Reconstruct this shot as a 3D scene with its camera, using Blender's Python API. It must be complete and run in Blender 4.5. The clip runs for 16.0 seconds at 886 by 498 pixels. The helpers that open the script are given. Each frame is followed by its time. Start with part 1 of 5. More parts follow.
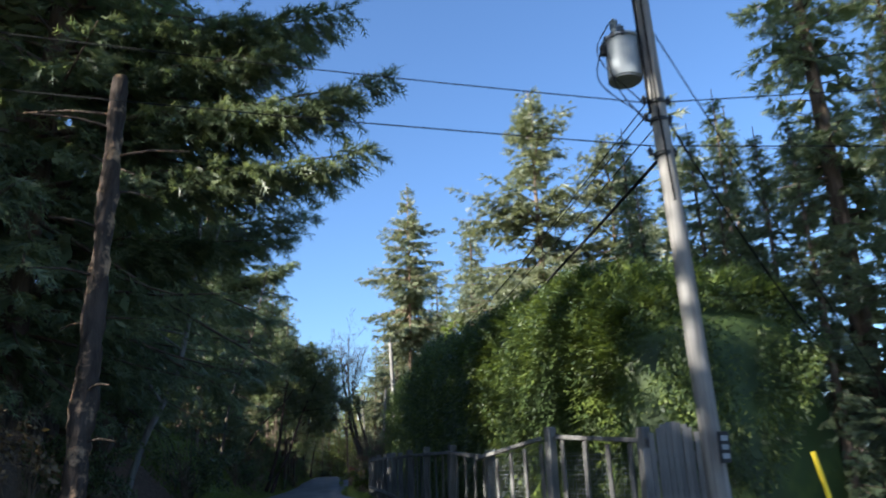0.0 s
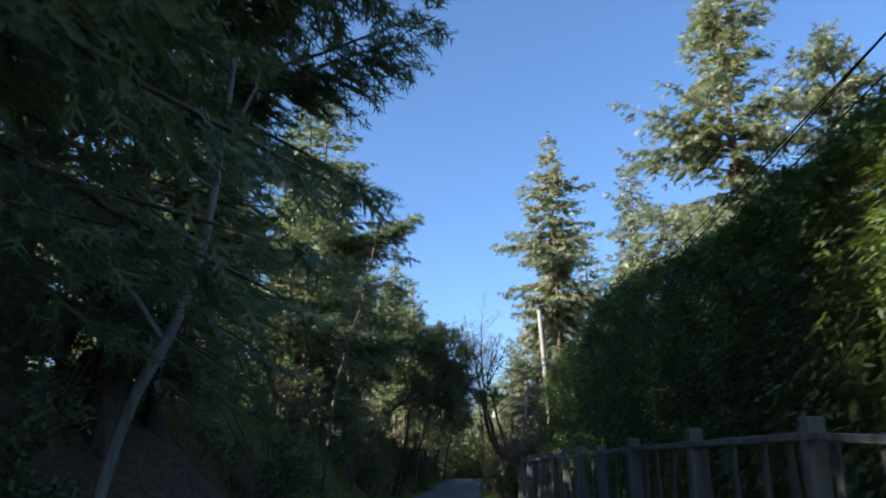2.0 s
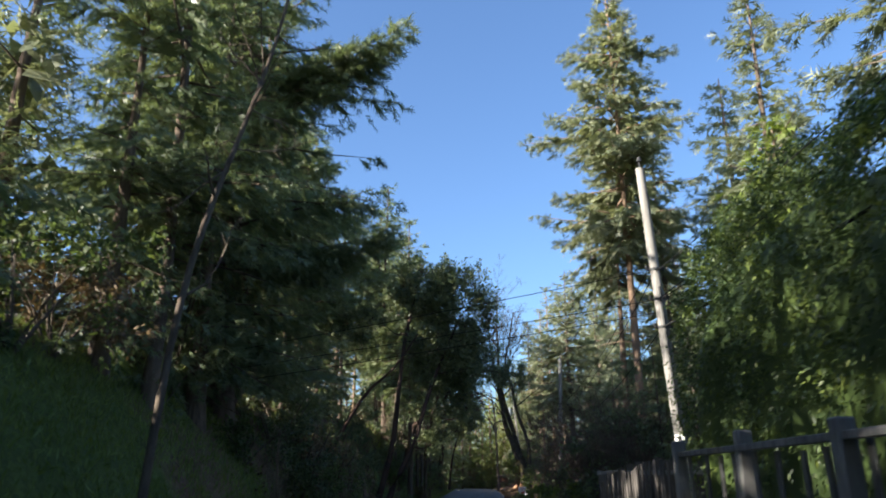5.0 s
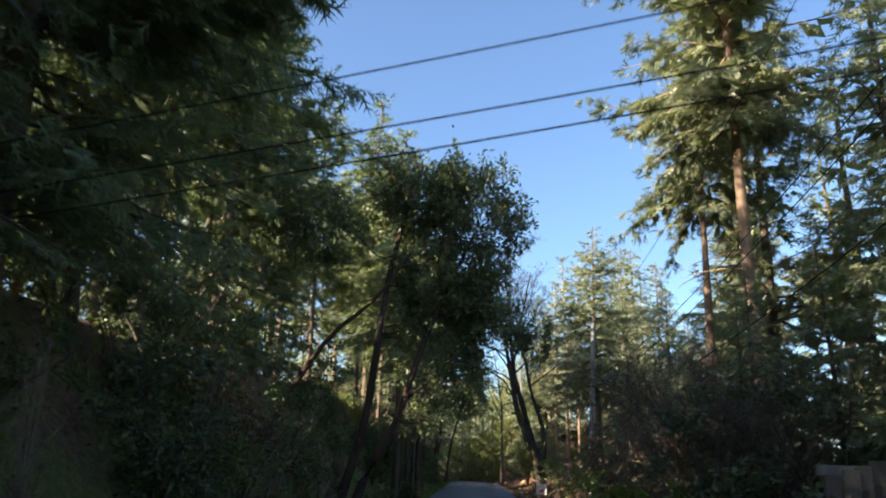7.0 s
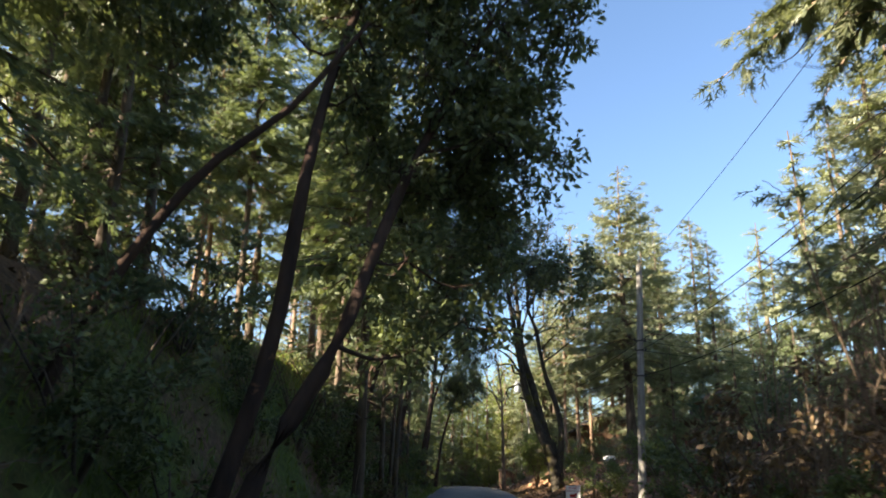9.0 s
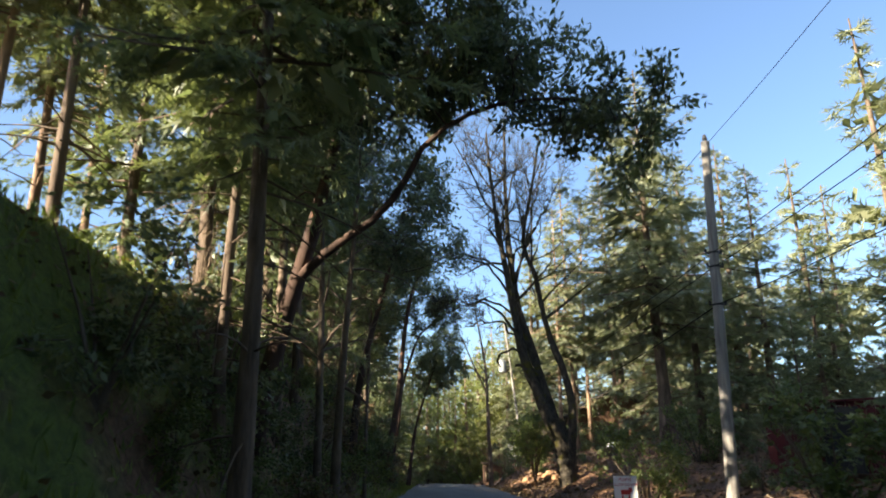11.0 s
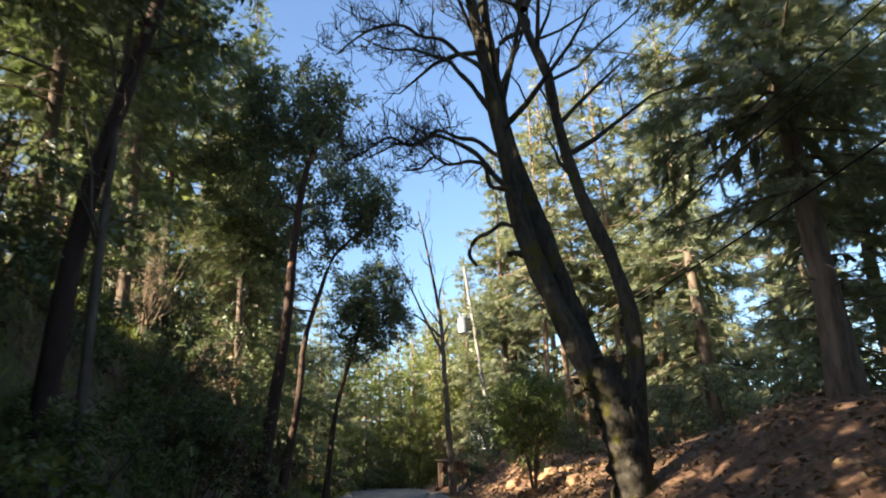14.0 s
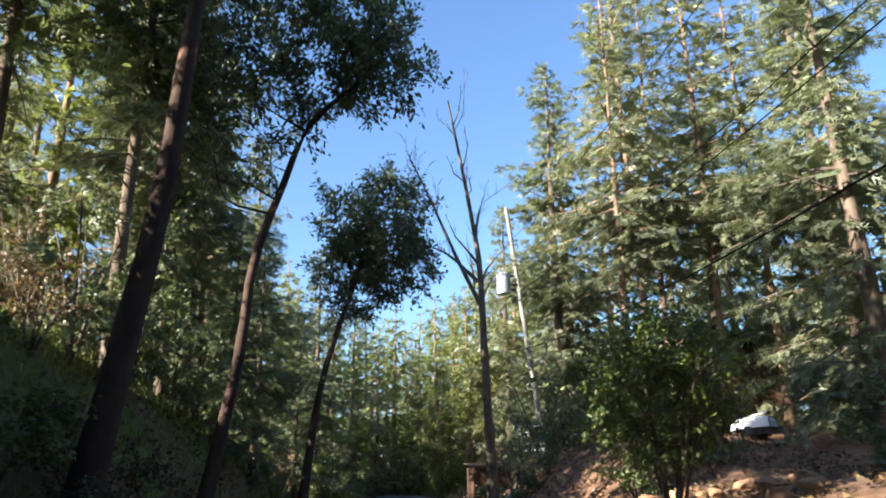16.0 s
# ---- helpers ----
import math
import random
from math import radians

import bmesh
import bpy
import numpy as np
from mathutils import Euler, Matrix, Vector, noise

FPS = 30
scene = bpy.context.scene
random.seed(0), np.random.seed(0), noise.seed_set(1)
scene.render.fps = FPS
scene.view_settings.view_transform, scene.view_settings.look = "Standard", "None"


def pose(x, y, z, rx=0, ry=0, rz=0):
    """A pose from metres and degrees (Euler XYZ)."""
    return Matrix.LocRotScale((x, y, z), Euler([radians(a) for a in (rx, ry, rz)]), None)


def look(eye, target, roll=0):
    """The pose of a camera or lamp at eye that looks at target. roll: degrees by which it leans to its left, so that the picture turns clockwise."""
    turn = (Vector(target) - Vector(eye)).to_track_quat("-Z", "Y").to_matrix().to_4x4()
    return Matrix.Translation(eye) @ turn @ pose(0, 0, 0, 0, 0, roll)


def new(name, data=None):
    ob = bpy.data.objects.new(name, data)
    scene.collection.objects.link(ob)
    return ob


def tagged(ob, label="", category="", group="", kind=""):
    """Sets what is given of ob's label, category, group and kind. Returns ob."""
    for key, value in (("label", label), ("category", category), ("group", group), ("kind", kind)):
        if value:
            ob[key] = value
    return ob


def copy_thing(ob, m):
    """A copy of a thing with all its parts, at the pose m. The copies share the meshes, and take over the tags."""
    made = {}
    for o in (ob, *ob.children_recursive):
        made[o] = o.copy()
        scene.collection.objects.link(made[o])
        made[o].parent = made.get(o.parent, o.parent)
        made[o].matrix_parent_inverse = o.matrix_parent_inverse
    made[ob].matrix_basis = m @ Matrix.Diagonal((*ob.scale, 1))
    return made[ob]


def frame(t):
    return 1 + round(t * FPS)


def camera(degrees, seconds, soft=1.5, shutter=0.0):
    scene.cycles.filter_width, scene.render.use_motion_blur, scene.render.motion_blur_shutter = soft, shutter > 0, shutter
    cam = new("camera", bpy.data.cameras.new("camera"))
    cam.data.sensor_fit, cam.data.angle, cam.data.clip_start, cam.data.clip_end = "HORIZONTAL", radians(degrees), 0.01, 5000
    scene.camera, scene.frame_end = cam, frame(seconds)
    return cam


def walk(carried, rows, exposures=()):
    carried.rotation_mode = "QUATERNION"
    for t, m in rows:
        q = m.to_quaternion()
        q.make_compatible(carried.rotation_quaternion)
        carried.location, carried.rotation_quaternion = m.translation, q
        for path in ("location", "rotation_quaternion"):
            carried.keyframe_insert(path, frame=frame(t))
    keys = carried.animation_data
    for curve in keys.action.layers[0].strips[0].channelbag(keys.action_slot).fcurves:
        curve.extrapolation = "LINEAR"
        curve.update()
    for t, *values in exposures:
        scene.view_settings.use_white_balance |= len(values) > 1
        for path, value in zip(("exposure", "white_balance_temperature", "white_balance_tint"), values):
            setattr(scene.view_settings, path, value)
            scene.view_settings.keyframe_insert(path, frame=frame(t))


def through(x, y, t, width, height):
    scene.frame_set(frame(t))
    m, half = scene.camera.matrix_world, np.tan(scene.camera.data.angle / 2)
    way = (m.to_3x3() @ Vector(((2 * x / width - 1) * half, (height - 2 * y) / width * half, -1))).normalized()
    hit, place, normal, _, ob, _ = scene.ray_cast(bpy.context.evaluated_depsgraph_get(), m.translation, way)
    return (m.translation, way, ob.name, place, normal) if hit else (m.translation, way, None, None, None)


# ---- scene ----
cam = camera(63.1, 16.0, soft=1.85, shutter=0.25)
PATH = [
    (0, (0.143, 0.194, 1.472), (0.451, 2.082, 2.056), -1.8),
    (0.5, (0.224, 2.167, 1.501), (0.397, 4.07, 2.093), -1.2),
    (1, (0.238, 4.14, 1.507), (0.315, 6.049, 2.099), -1.0),
    (1.5, (0.148, 6.23, 1.534), (0.153, 8.14, 2.127), -0.7),
    (2, (0.007, 8.48, 1.535), (-0.033, 10.389, 2.131), -0.4),
    (2.5, (-0.12, 10.695, 1.583), (-0.175, 12.604, 2.177), -1.1),
    (3, (-0.134, 12.991, 1.548), (-0.2, 14.9, 2.141), -1.4),
    (3.2, (-0.149, 13.926, 1.547), (-0.218, 15.835, 2.138), -1.6),
    (5.3, (-0.515, 24.298, 1.606), (-0.565, 26.199, 2.224), -0.0),
    (5.5, (-0.524, 25.192, 1.617), (-0.583, 27.094, 2.231), 0.4),
    (6, (-0.549, 27.454, 1.691), (-0.622, 29.363, 2.286), 1.0),
    (6.5, (-0.665, 29.783, 1.713), (-0.731, 31.694, 2.298), 0.8),
    (7, (-0.796, 32.113, 1.659), (-0.852, 34.022, 2.253), 1.7),
    (7.5, (-0.826, 34.379, 1.563), (-0.878, 36.288, 2.157), 2.1),
    (8, (-0.844, 36.737, 1.462), (-0.886, 38.645, 2.058), 2.0),
    (8.5, (-0.907, 39.155, 1.399), (-0.942, 41.061, 2.005), 2.4),
    (9, (-1.025, 41.461, 1.445), (-1.049, 43.366, 2.054), 1.3),
    (9.2, (-1.088, 42.344, 1.454), (-1.102, 44.25, 2.061), 1.6),
    (11.3, (-1.017, 51.272, 1.333), (-0.938, 53.177, 1.938), -1.1),
    (11.5, (-0.966, 52.14, 1.329), (-0.879, 54.043, 1.939), -1.8),
    (12, (-0.841, 54.464, 1.363), (-0.722, 56.364, 1.979), -2.5),
    (12.5, (-0.804, 56.748, 1.357), (-0.642, 58.64, 1.985), -1.7),
    (13, (-0.592, 59.091, 1.416), (-0.406, 60.984, 2.033), -1.5),
    (13.5, (-0.383, 61.527, 1.503), (-0.182, 63.422, 2.111), -2.3),
    (14, (-0.107, 63.925, 1.567), (0.095, 65.822, 2.166), -2.7),
    (14.5, (0.105, 66.318, 1.695), (0.301, 68.212, 2.307), -1.9),
    (15, (0.256, 68.689, 1.802), (0.44, 70.582, 2.422), -0.8),
    (15.5, (0.321, 70.85, 1.823), (0.484, 72.746, 2.438), -0.8),
    (16, (0.363, 72.932, 1.912), (0.499, 74.835, 2.511), -1.1),
]
EXPOSURES = [(0, 1.68, 5900, 10), (3, 1.70, 6000, 10), (6, 1.95, 6500, 10), (8.5, 2.24, 7300, 10), (12.5, 2.26, 7300, 10), (14.5, 2.28, 7100, 10), (16, 2.18, 6300, 10)]
walk(cam, [(t, look(eye, target, roll)) for t, eye, target, roll in PATH], EXPOSURES)

# ---- world, sun, exposure ----
SUN_FROM = Vector((-0.86, -0.40, 0.44)).normalized()
world = bpy.data.worlds.new("world")
scene.world = world
world.use_nodes = True
wn = world.node_tree
sky = wn.nodes.new("ShaderNodeTexSky")
sky.sky_type = 'NISHITA'
sky.sun_disc = False
sky.sun_elevation = math.asin(SUN_FROM.z)
sky.sun_rotation = math.atan2(SUN_FROM.x, SUN_FROM.y)
sky.altitude = 50
sky.air_density, sky.dust_density, sky.ozone_density = 1.0, 1.6, 5.0
wn.links.new(sky.outputs[0], wn.nodes["Background"].inputs[0])
wn.nodes["Background"].inputs[1].default_value = 0.083
sun = new("sun", bpy.data.lights.new("sun", 'SUN'))
sun.data.energy, sun.data.angle, sun.data.color = 5.0, radians(0.55), (1.0, 0.92, 0.78)
sun.matrix_basis = look(SUN_FROM * 60, (0, 0, 0))


# ---- materials ----
def nodes_of(name):
    m = bpy.data.materials.new(name)
    m.use_nodes = True
    t = m.node_tree
    return m, t, t.nodes["Principled BSDF"], t.nodes["Material Output"]


def noise_tex(t, scale, detail=4.0, rough=0.6, vec=None):
    n = t.nodes.new("ShaderNodeTexNoise")
    n.inputs["Scale"].default_value, n.inputs["Detail"].default_value, n.inputs["Roughness"].default_value = scale, detail, rough
    if vec is not None:
        t.links.new(vec, n.inputs["Vector"])
    return n


def ramp(t, fac, stops):
    r = t.nodes.new("ShaderNodeValToRGB")
    e = r.color_ramp.elements
    while len(e) < len(stops):
        e.new(0.5)
    for k, (p, c) in zip(e, stops):
        k.position, k.color = p, (*c, 1)
    t.links.new(fac, r.inputs[0])
    return r


def mix(t, fac, a, b, kind='MIX'):
    m = t.nodes.new("ShaderNodeMix")
    m.data_type, m.blend_type = 'RGBA', kind
    for sock, v in ((m.inputs[0], fac), (m.inputs[6], a), (m.inputs[7], b)):
        if hasattr(v, "links"):
            t.links.new(v, sock)
        else:
            sock.default_value = v if isinstance(v, float) else (*v, 1)
    return m.outputs[2]


def bump(t, height, bsdf, strength, dist):
    b = t.nodes.new("ShaderNodeBump")
    b.inputs["Strength"].default_value, b.inputs["Distance"].default_value = strength, dist
    t.links.new(height, b.inputs["Height"])
    t.links.new(b.outputs[0], bsdf.inputs["Normal"])


def place(t, sx=1, sy=1, sz=1):
    c = t.nodes.new("ShaderNodeTexCoord")
    m = t.nodes.new("ShaderNodeMapping")
    m.inputs["Scale"].default_value = (sx, sy, sz)
    t.links.new(c.outputs["Object"], m.inputs[0])
    return m.outputs[0]


def leaf_mat(name, dark, mid, light, through=0.35, gloss=0.5, patch=0.7):
    """Foliage: colour by leaf and by patch, some light coming through."""
    m, t, b, out = nodes_of(name)
    g = t.nodes.new("ShaderNodeNewGeometry")
    n = noise_tex(t, patch, 3.0, 0.6, place(t))
    add = t.nodes.new("ShaderNodeMath")
    add.operation = 'MULTIPLY_ADD'
    t.links.new(g.outputs["Random Per Island"], add.inputs[0])
    add.inputs[1].default_value = 0.5
    t.links.new(n.outputs[0], add.inputs[2])
    o = t.nodes.new("ShaderNodeObjectInfo")
    sub = t.nodes.new("ShaderNodeMath")
    sub.operation = 'MULTIPLY_ADD'
    t.links.new(o.outputs["Random"], sub.inputs[0])
    sub.inputs[1].default_value = 0.25
    t.links.new(add.outputs[0], sub.inputs[2])
    r = ramp(t, sub.outputs[0], [(0.45, dark), (0.85, mid), (1.0, light)])
    t.links.new(r.outputs[0], b.inputs["Base Color"])
    b.inputs["Roughness"].default_value = gloss
    b.inputs["Specular IOR Level"].default_value = 0.55
    tr = t.nodes.new("ShaderNodeBsdfTranslucent")
    t.links.new(mix(t, 1.0, r.outputs[0], (1.15, 1.15, 0.7), 'MULTIPLY'), tr.inputs[0])
    ms = t.nodes.new("ShaderNodeMixShader")
    ms.inputs[0].default_value = through
    t.links.new(b.outputs[0], ms.inputs[1])
    t.links.new(tr.outputs[0], ms.inputs[2])
    t.links.new(ms.outputs[0], out.inputs[0])
    return m


def bark_mat(name, dark, light, scale=7.0, stretch=0.18, moss=None, moss_amount=0.5, relief=0.03):
    m, t, b, out = nodes_of(name)
    p = place(t, 1, 1, stretch)
    n = noise_tex(t, scale, 6.0, 0.65, p)
    r = ramp(t, n.outputs[0], [(0.36, dark), (0.64, light)])
    col = r.outputs[0]
    big = noise_tex(t, 1.1, 4.0, 0.6, place(t))
    col = mix(t, ramp(t, big.outputs[0], [(0.35, (0, 0, 0)), (0.7, (1, 1, 1))]).outputs[0], col, mix(t, 0.5, col, light))
    if moss:
        mm = noise_tex(t, 2.3, 5.0, 0.65, place(t))
        f = ramp(t, mm.outputs[0], [(moss_amount, (0, 0, 0)), (moss_amount + 0.1, (1, 1, 1))])
        col = mix(t, f.outputs[0], col, moss)
    t.links.new(col, b.inputs["Base Color"])
    b.inputs["Roughness"].default_value = 0.9
    b.inputs["Specular IOR Level"].default_value = 0.2
    bump(t, n.outputs[0], b, 0.9, relief)
    return m


def plain_mat(name, a, c, scale=3.0, rough=0.7, metal=0.0, relief=0.004, stretch=(1, 1, 1)):
    m, t, b, out = nodes_of(name)
    n = noise_tex(t, scale, 6.0, 0.65, place(t, *stretch))
    r = ramp(t, n.outputs[0], [(0.32, a), (0.68, c)])
    o = t.nodes.new("ShaderNodeObjectInfo")
    v = t.nodes.new("ShaderNodeMapRange")
    v.inputs[3].default_value, v.inputs[4].default_value = 0.8, 1.15
    t.links.new(o.outputs["Random"], v.inputs[0])
    hs = t.nodes.new("ShaderNodeHueSaturation")
    t.links.new(v.outputs[0], hs.inputs["Value"])
    t.links.new(r.outputs[0], hs.inputs["Color"])
    t.links.new(hs.outputs[0], b.inputs["Base Color"])
    b.inputs["Roughness"].default_value, b.inputs["Metallic"].default_value = rough, metal
    bump(t, n.outputs[0], b, 0.5, relief)
    return m


def ground_mat():
    """Forest floor: brown litter, moss and grass by patches."""
    m, t, b, out = nodes_of("forest_floor")
    p = place(t)
    fine = noise_tex(t, 9.0, 8.0, 0.7, p)
    big = noise_tex(t, 0.22, 5.0, 0.6, p)
    litter = ramp(t, fine.outputs[0], [(0.3, (0.045, 0.028, 0.017)), (0.5, (0.14, 0.082, 0.048)), (0.72, (0.27, 0.16, 0.095))])
    green = ramp(t, fine.outputs[0], [(0.3, (0.040, 0.062, 0.012)), (0.7, (0.13, 0.175, 0.030))])
    f = ramp(t, big.outputs[0], [(0.44, (0, 0, 0)), (0.56, (1, 1, 1))])
    t.links.new(mix(t, f.outputs[0], litter.outputs[0], green.outputs[0]), b.inputs["Base Color"])
    b.inputs["Roughness"].default_value = 0.95
    bump(t, fine.outputs[0], b, 1.0, 0.06)
    return m


def soil_mat():
    m, t, b, out = nodes_of("leaf_litter_soil")
    p = place(t)
    fine = noise_tex(t, 6.0, 9.0, 0.7, p)
    c = ramp(t, fine.outputs[0], [(0.3, (0.035, 0.018, 0.010)), (0.5, (0.15, 0.075, 0.040)), (0.7, (0.32, 0.18, 0.105))])
    t.links.new(c.outputs[0], b.inputs["Base Color"])
    b.inputs["Roughness"].default_value = 0.95
    bump(t, fine.outputs[0], b, 1.0, 0.08)
    return m


def road_mat():
    m, t, b, out = nodes_of("worn_asphalt")
    p = place(t)
    grit = noise_tex(t, 60.0, 4.0, 0.7, p)
    worn = noise_tex(t, 0.7, 5.0, 0.6, place(t, 1, 0.2, 1))
    c = ramp(t, worn.outputs[0], [(0.35, (0.075, 0.075, 0.078)), (0.65, (0.17, 0.17, 0.172))])
    t.links.new(mix(t, 0.35, c.outputs[0], ramp(t, grit.outputs[0], [(0.35, (0.03, 0.03, 0.03)), (0.65, (0.25, 0.25, 0.25))]).outputs[0]), b.inputs["Base Color"])
    b.inputs["Roughness"].default_value = 0.85
    bump(t, grit.outputs[0], b, 0.5, 0.006)
    return m


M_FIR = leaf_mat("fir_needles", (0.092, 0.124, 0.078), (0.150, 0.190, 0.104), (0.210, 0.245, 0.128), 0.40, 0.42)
# Fir needles again, with sunlight put into a lighter colour.
M_FIR_SUNLIT = leaf_mat("sunlit_fir_needles", (0.122, 0.144, 0.092), (0.192, 0.214, 0.126), (0.255, 0.270, 0.164), 0.40, 0.45)
M_CEDAR = leaf_mat("cedar_sprays", (0.060, 0.092, 0.022), (0.130, 0.180, 0.036), (0.210, 0.260, 0.050), 0.38)
M_MADRONE = leaf_mat("madrone_leaves", (0.062, 0.088, 0.052), (0.108, 0.140, 0.072), (0.165, 0.195, 0.085), 0.32, 0.45)
M_HEDGE = leaf_mat("hedge_sprays", (0.036, 0.058, 0.026), (0.080, 0.120, 0.034), (0.165, 0.210, 0.044), 0.34, patch=1.1)
M_SHRUB = leaf_mat("shrub_leaves", (0.060, 0.088, 0.034), (0.108, 0.148, 0.050), (0.17, 0.21, 0.07), 0.4)
# Sunlight is put into the yellow-green of the next two foliage colours.
M_SUNLEAF = leaf_mat("sunlit_leaves", (0.055, 0.072, 0.022), (0.120, 0.140, 0.038), (0.21, 0.22, 0.06), 0.45)
M_SUNFIR = leaf_mat("sunlit_yellow_needles", (0.120, 0.155, 0.056), (0.195, 0.225, 0.080), (0.260, 0.290, 0.105), 0.45)
M_DRYLEAF = leaf_mat("dry_brown_leaves", (0.05, 0.030, 0.016), (0.12, 0.075, 0.038), (0.22, 0.15, 0.075), 0.25)
M_GRASS = leaf_mat("grass_blades", (0.080, 0.120, 0.026), (0.150, 0.205, 0.040), (0.22, 0.27, 0.065), 0.35)
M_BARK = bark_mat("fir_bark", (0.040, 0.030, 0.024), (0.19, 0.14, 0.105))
# Fir bark again, lighter and warmer to carry the sun.
M_BARK_SUNLIT = bark_mat("sunlit_fir_bark", (0.085, 0.055, 0.038), (0.33, 0.22, 0.15))
# Shade darkens this base colour; the red-orange peeled patches also paint sun spots.
M_MADBARK = bark_mat("madrone_bark", (0.028, 0.020, 0.017), (0.085, 0.052, 0.040), 4.0, 0.3, (0.36, 0.17, 0.10), 0.63, 0.012)
M_MAPLEBARK = bark_mat("mossy_maple_bark", (0.022, 0.019, 0.015), (0.085, 0.072, 0.055), 13.0, 0.35, (0.080, 0.072, 0.014), 0.55, 0.08)
M_TWIG = bark_mat("grey_twigs", (0.05, 0.039, 0.031), (0.165, 0.128, 0.097), 9.0, 0.4, relief=0.006)
M_THICKET = bark_mat("tan_dry_twigs", (0.10, 0.070, 0.048), (0.28, 0.205, 0.145), 9.0, 0.4, relief=0.006)
M_SNAG = bark_mat("peeling_dead_bark", (0.022, 0.017, 0.014), (0.10, 0.076, 0.062), 9.0, 0.2, (0.50, 0.32, 0.19), 0.54, 0.10)
M_POLE = bark_mat("weathered_pole_wood", (0.135, 0.124, 0.112), (0.31, 0.29, 0.265), 14.0, 0.06, relief=0.006)
M_GREYWOOD = plain_mat("silvered_cedar_boards", (0.085, 0.082, 0.077), (0.23, 0.22, 0.205), 9.0, 0.85, 0, 0.004, (1, 1, 0.15))
M_METAL = plain_mat("grey_painted_steel", (0.24, 0.265, 0.28), (0.34, 0.365, 0.38), 5.0, 0.55, 0.0, 0.001)
M_DARK = plain_mat("dark_iron", (0.02, 0.02, 0.022), (0.05, 0.05, 0.05), 8.0, 0.6, 0.3, 0.001)
M_CABLE = plain_mat("black_cable", (0.012, 0.012, 0.013), (0.03, 0.03, 0.03), 8.0, 0.95, 0, 0.0005)
M_CABLE.node_tree.nodes["Principled BSDF"].inputs["Specular IOR Level"].default_value = 0.05
M_OLDWOOD = plain_mat("dark_weathered_boards", (.050, .043, .038), (.125, .108, .095), 8, .9, 0, .005, (1, 1, .2))
M_BROWNWOOD = plain_mat("dark_brown_boards", (.045, .022, .012), (.11, .058, .032), 8, .85, 0, .005, (1, 1, .2))
M_GROUND = ground_mat()
M_SOIL = soil_mat()
M_ROAD = road_mat()


# ---- shaping helpers ----
def mesh_of(name, V, F, material, smooth=False):
    """A mesh from arrays: vertices (n, 3), faces (m, 3) or (m, 4)."""
    V, F = np.asarray(V, np.float32), np.asarray(F, np.int32)
    me = bpy.data.meshes.new(name)
    k = F.shape[1]
    me.vertices.add(len(V))
    me.vertices.foreach_set("co", V.ravel())
    me.loops.add(F.size)
    me.loops.foreach_set("vertex_index", F.ravel())
    me.polygons.add(len(F))
    me.polygons.foreach_set("loop_start", np.arange(0, F.size, k, dtype=np.int32))
    me.polygons.foreach_set("loop_total", np.full(len(F), k, np.int32))
    if smooth:
        me.polygons.foreach_set("use_smooth", np.ones(len(F), bool))
    me.update(calc_edges=True)
    me.materials.append(material)
    return me


def part_of(name, V, F, material, parent, label="", smooth=False):
    ob = new(name, mesh_of(name, V, F, material, smooth))
    ob.parent = parent
    return tagged(ob, label)


def part(name, bm, material, parent, label=""):
    me = bpy.data.meshes.new(name)
    bm.to_mesh(me)
    bm.free()
    me.materials.append(material)
    ob = new(name, me)
    ob.parent = parent
    return tagged(ob, label)


def thing(name, label, category, at=(0, 0, 0), rz=0, group="", kind=""):
    ob = new(name)
    ob.empty_display_size = 0.2
    ob.matrix_basis = pose(*at, 0, 0, rz)
    return tagged(ob, label, category, group, kind)


def join(pieces):
    """One (V, F) of several."""
    Vs, Fs, k = [], [], 0
    for V, F in pieces:
        Vs.append(np.asarray(V, float)), Fs.append(np.asarray(F) + k)
        k += len(V)
    return np.concatenate(Vs), np.concatenate(Fs)


def unit(a):
    return a / np.maximum(np.linalg.norm(a, axis=-1, keepdims=True), 1e-9)


def tubes(P, R, sides=4):
    """Tapered tubes along polylines P (n, k, 3) with radii R (n, k); quads, open at the ends but for a point."""
    n, k, _ = P.shape
    T = np.zeros_like(P)
    T[:, 1:-1] = P[:, 2:] - P[:, :-2]
    T[:, 0], T[:, -1] = P[:, 1] - P[:, 0], P[:, -1] - P[:, -2]
    T = unit(T)
    ref = np.where(np.abs(T[:, :, 2:3]) > 0.9, np.array([1.0, 0, 0]), np.array([0, 0, 1.0]))
    A = unit(np.cross(T, ref))
    B = np.cross(T, A)
    ang = np.arange(sides) * 2 * np.pi / sides
    V = P[:, :, None] + R[:, :, None, None] * (A[:, :, None] * np.cos(ang)[:, None] + B[:, :, None] * np.sin(ang)[:, None])
    i = np.arange(n)[:, None, None] * k * sides
    j = np.arange(k - 1)[None, :, None] * sides
    s = np.arange(sides)[None, None, :]
    s2 = (s + 1) % sides
    F = np.stack([i + j + s, i + j + s2, i + j + sides + s2, i + j + sides + s], -1)
    return V.reshape(-1, 3), F.reshape(-1, 4)


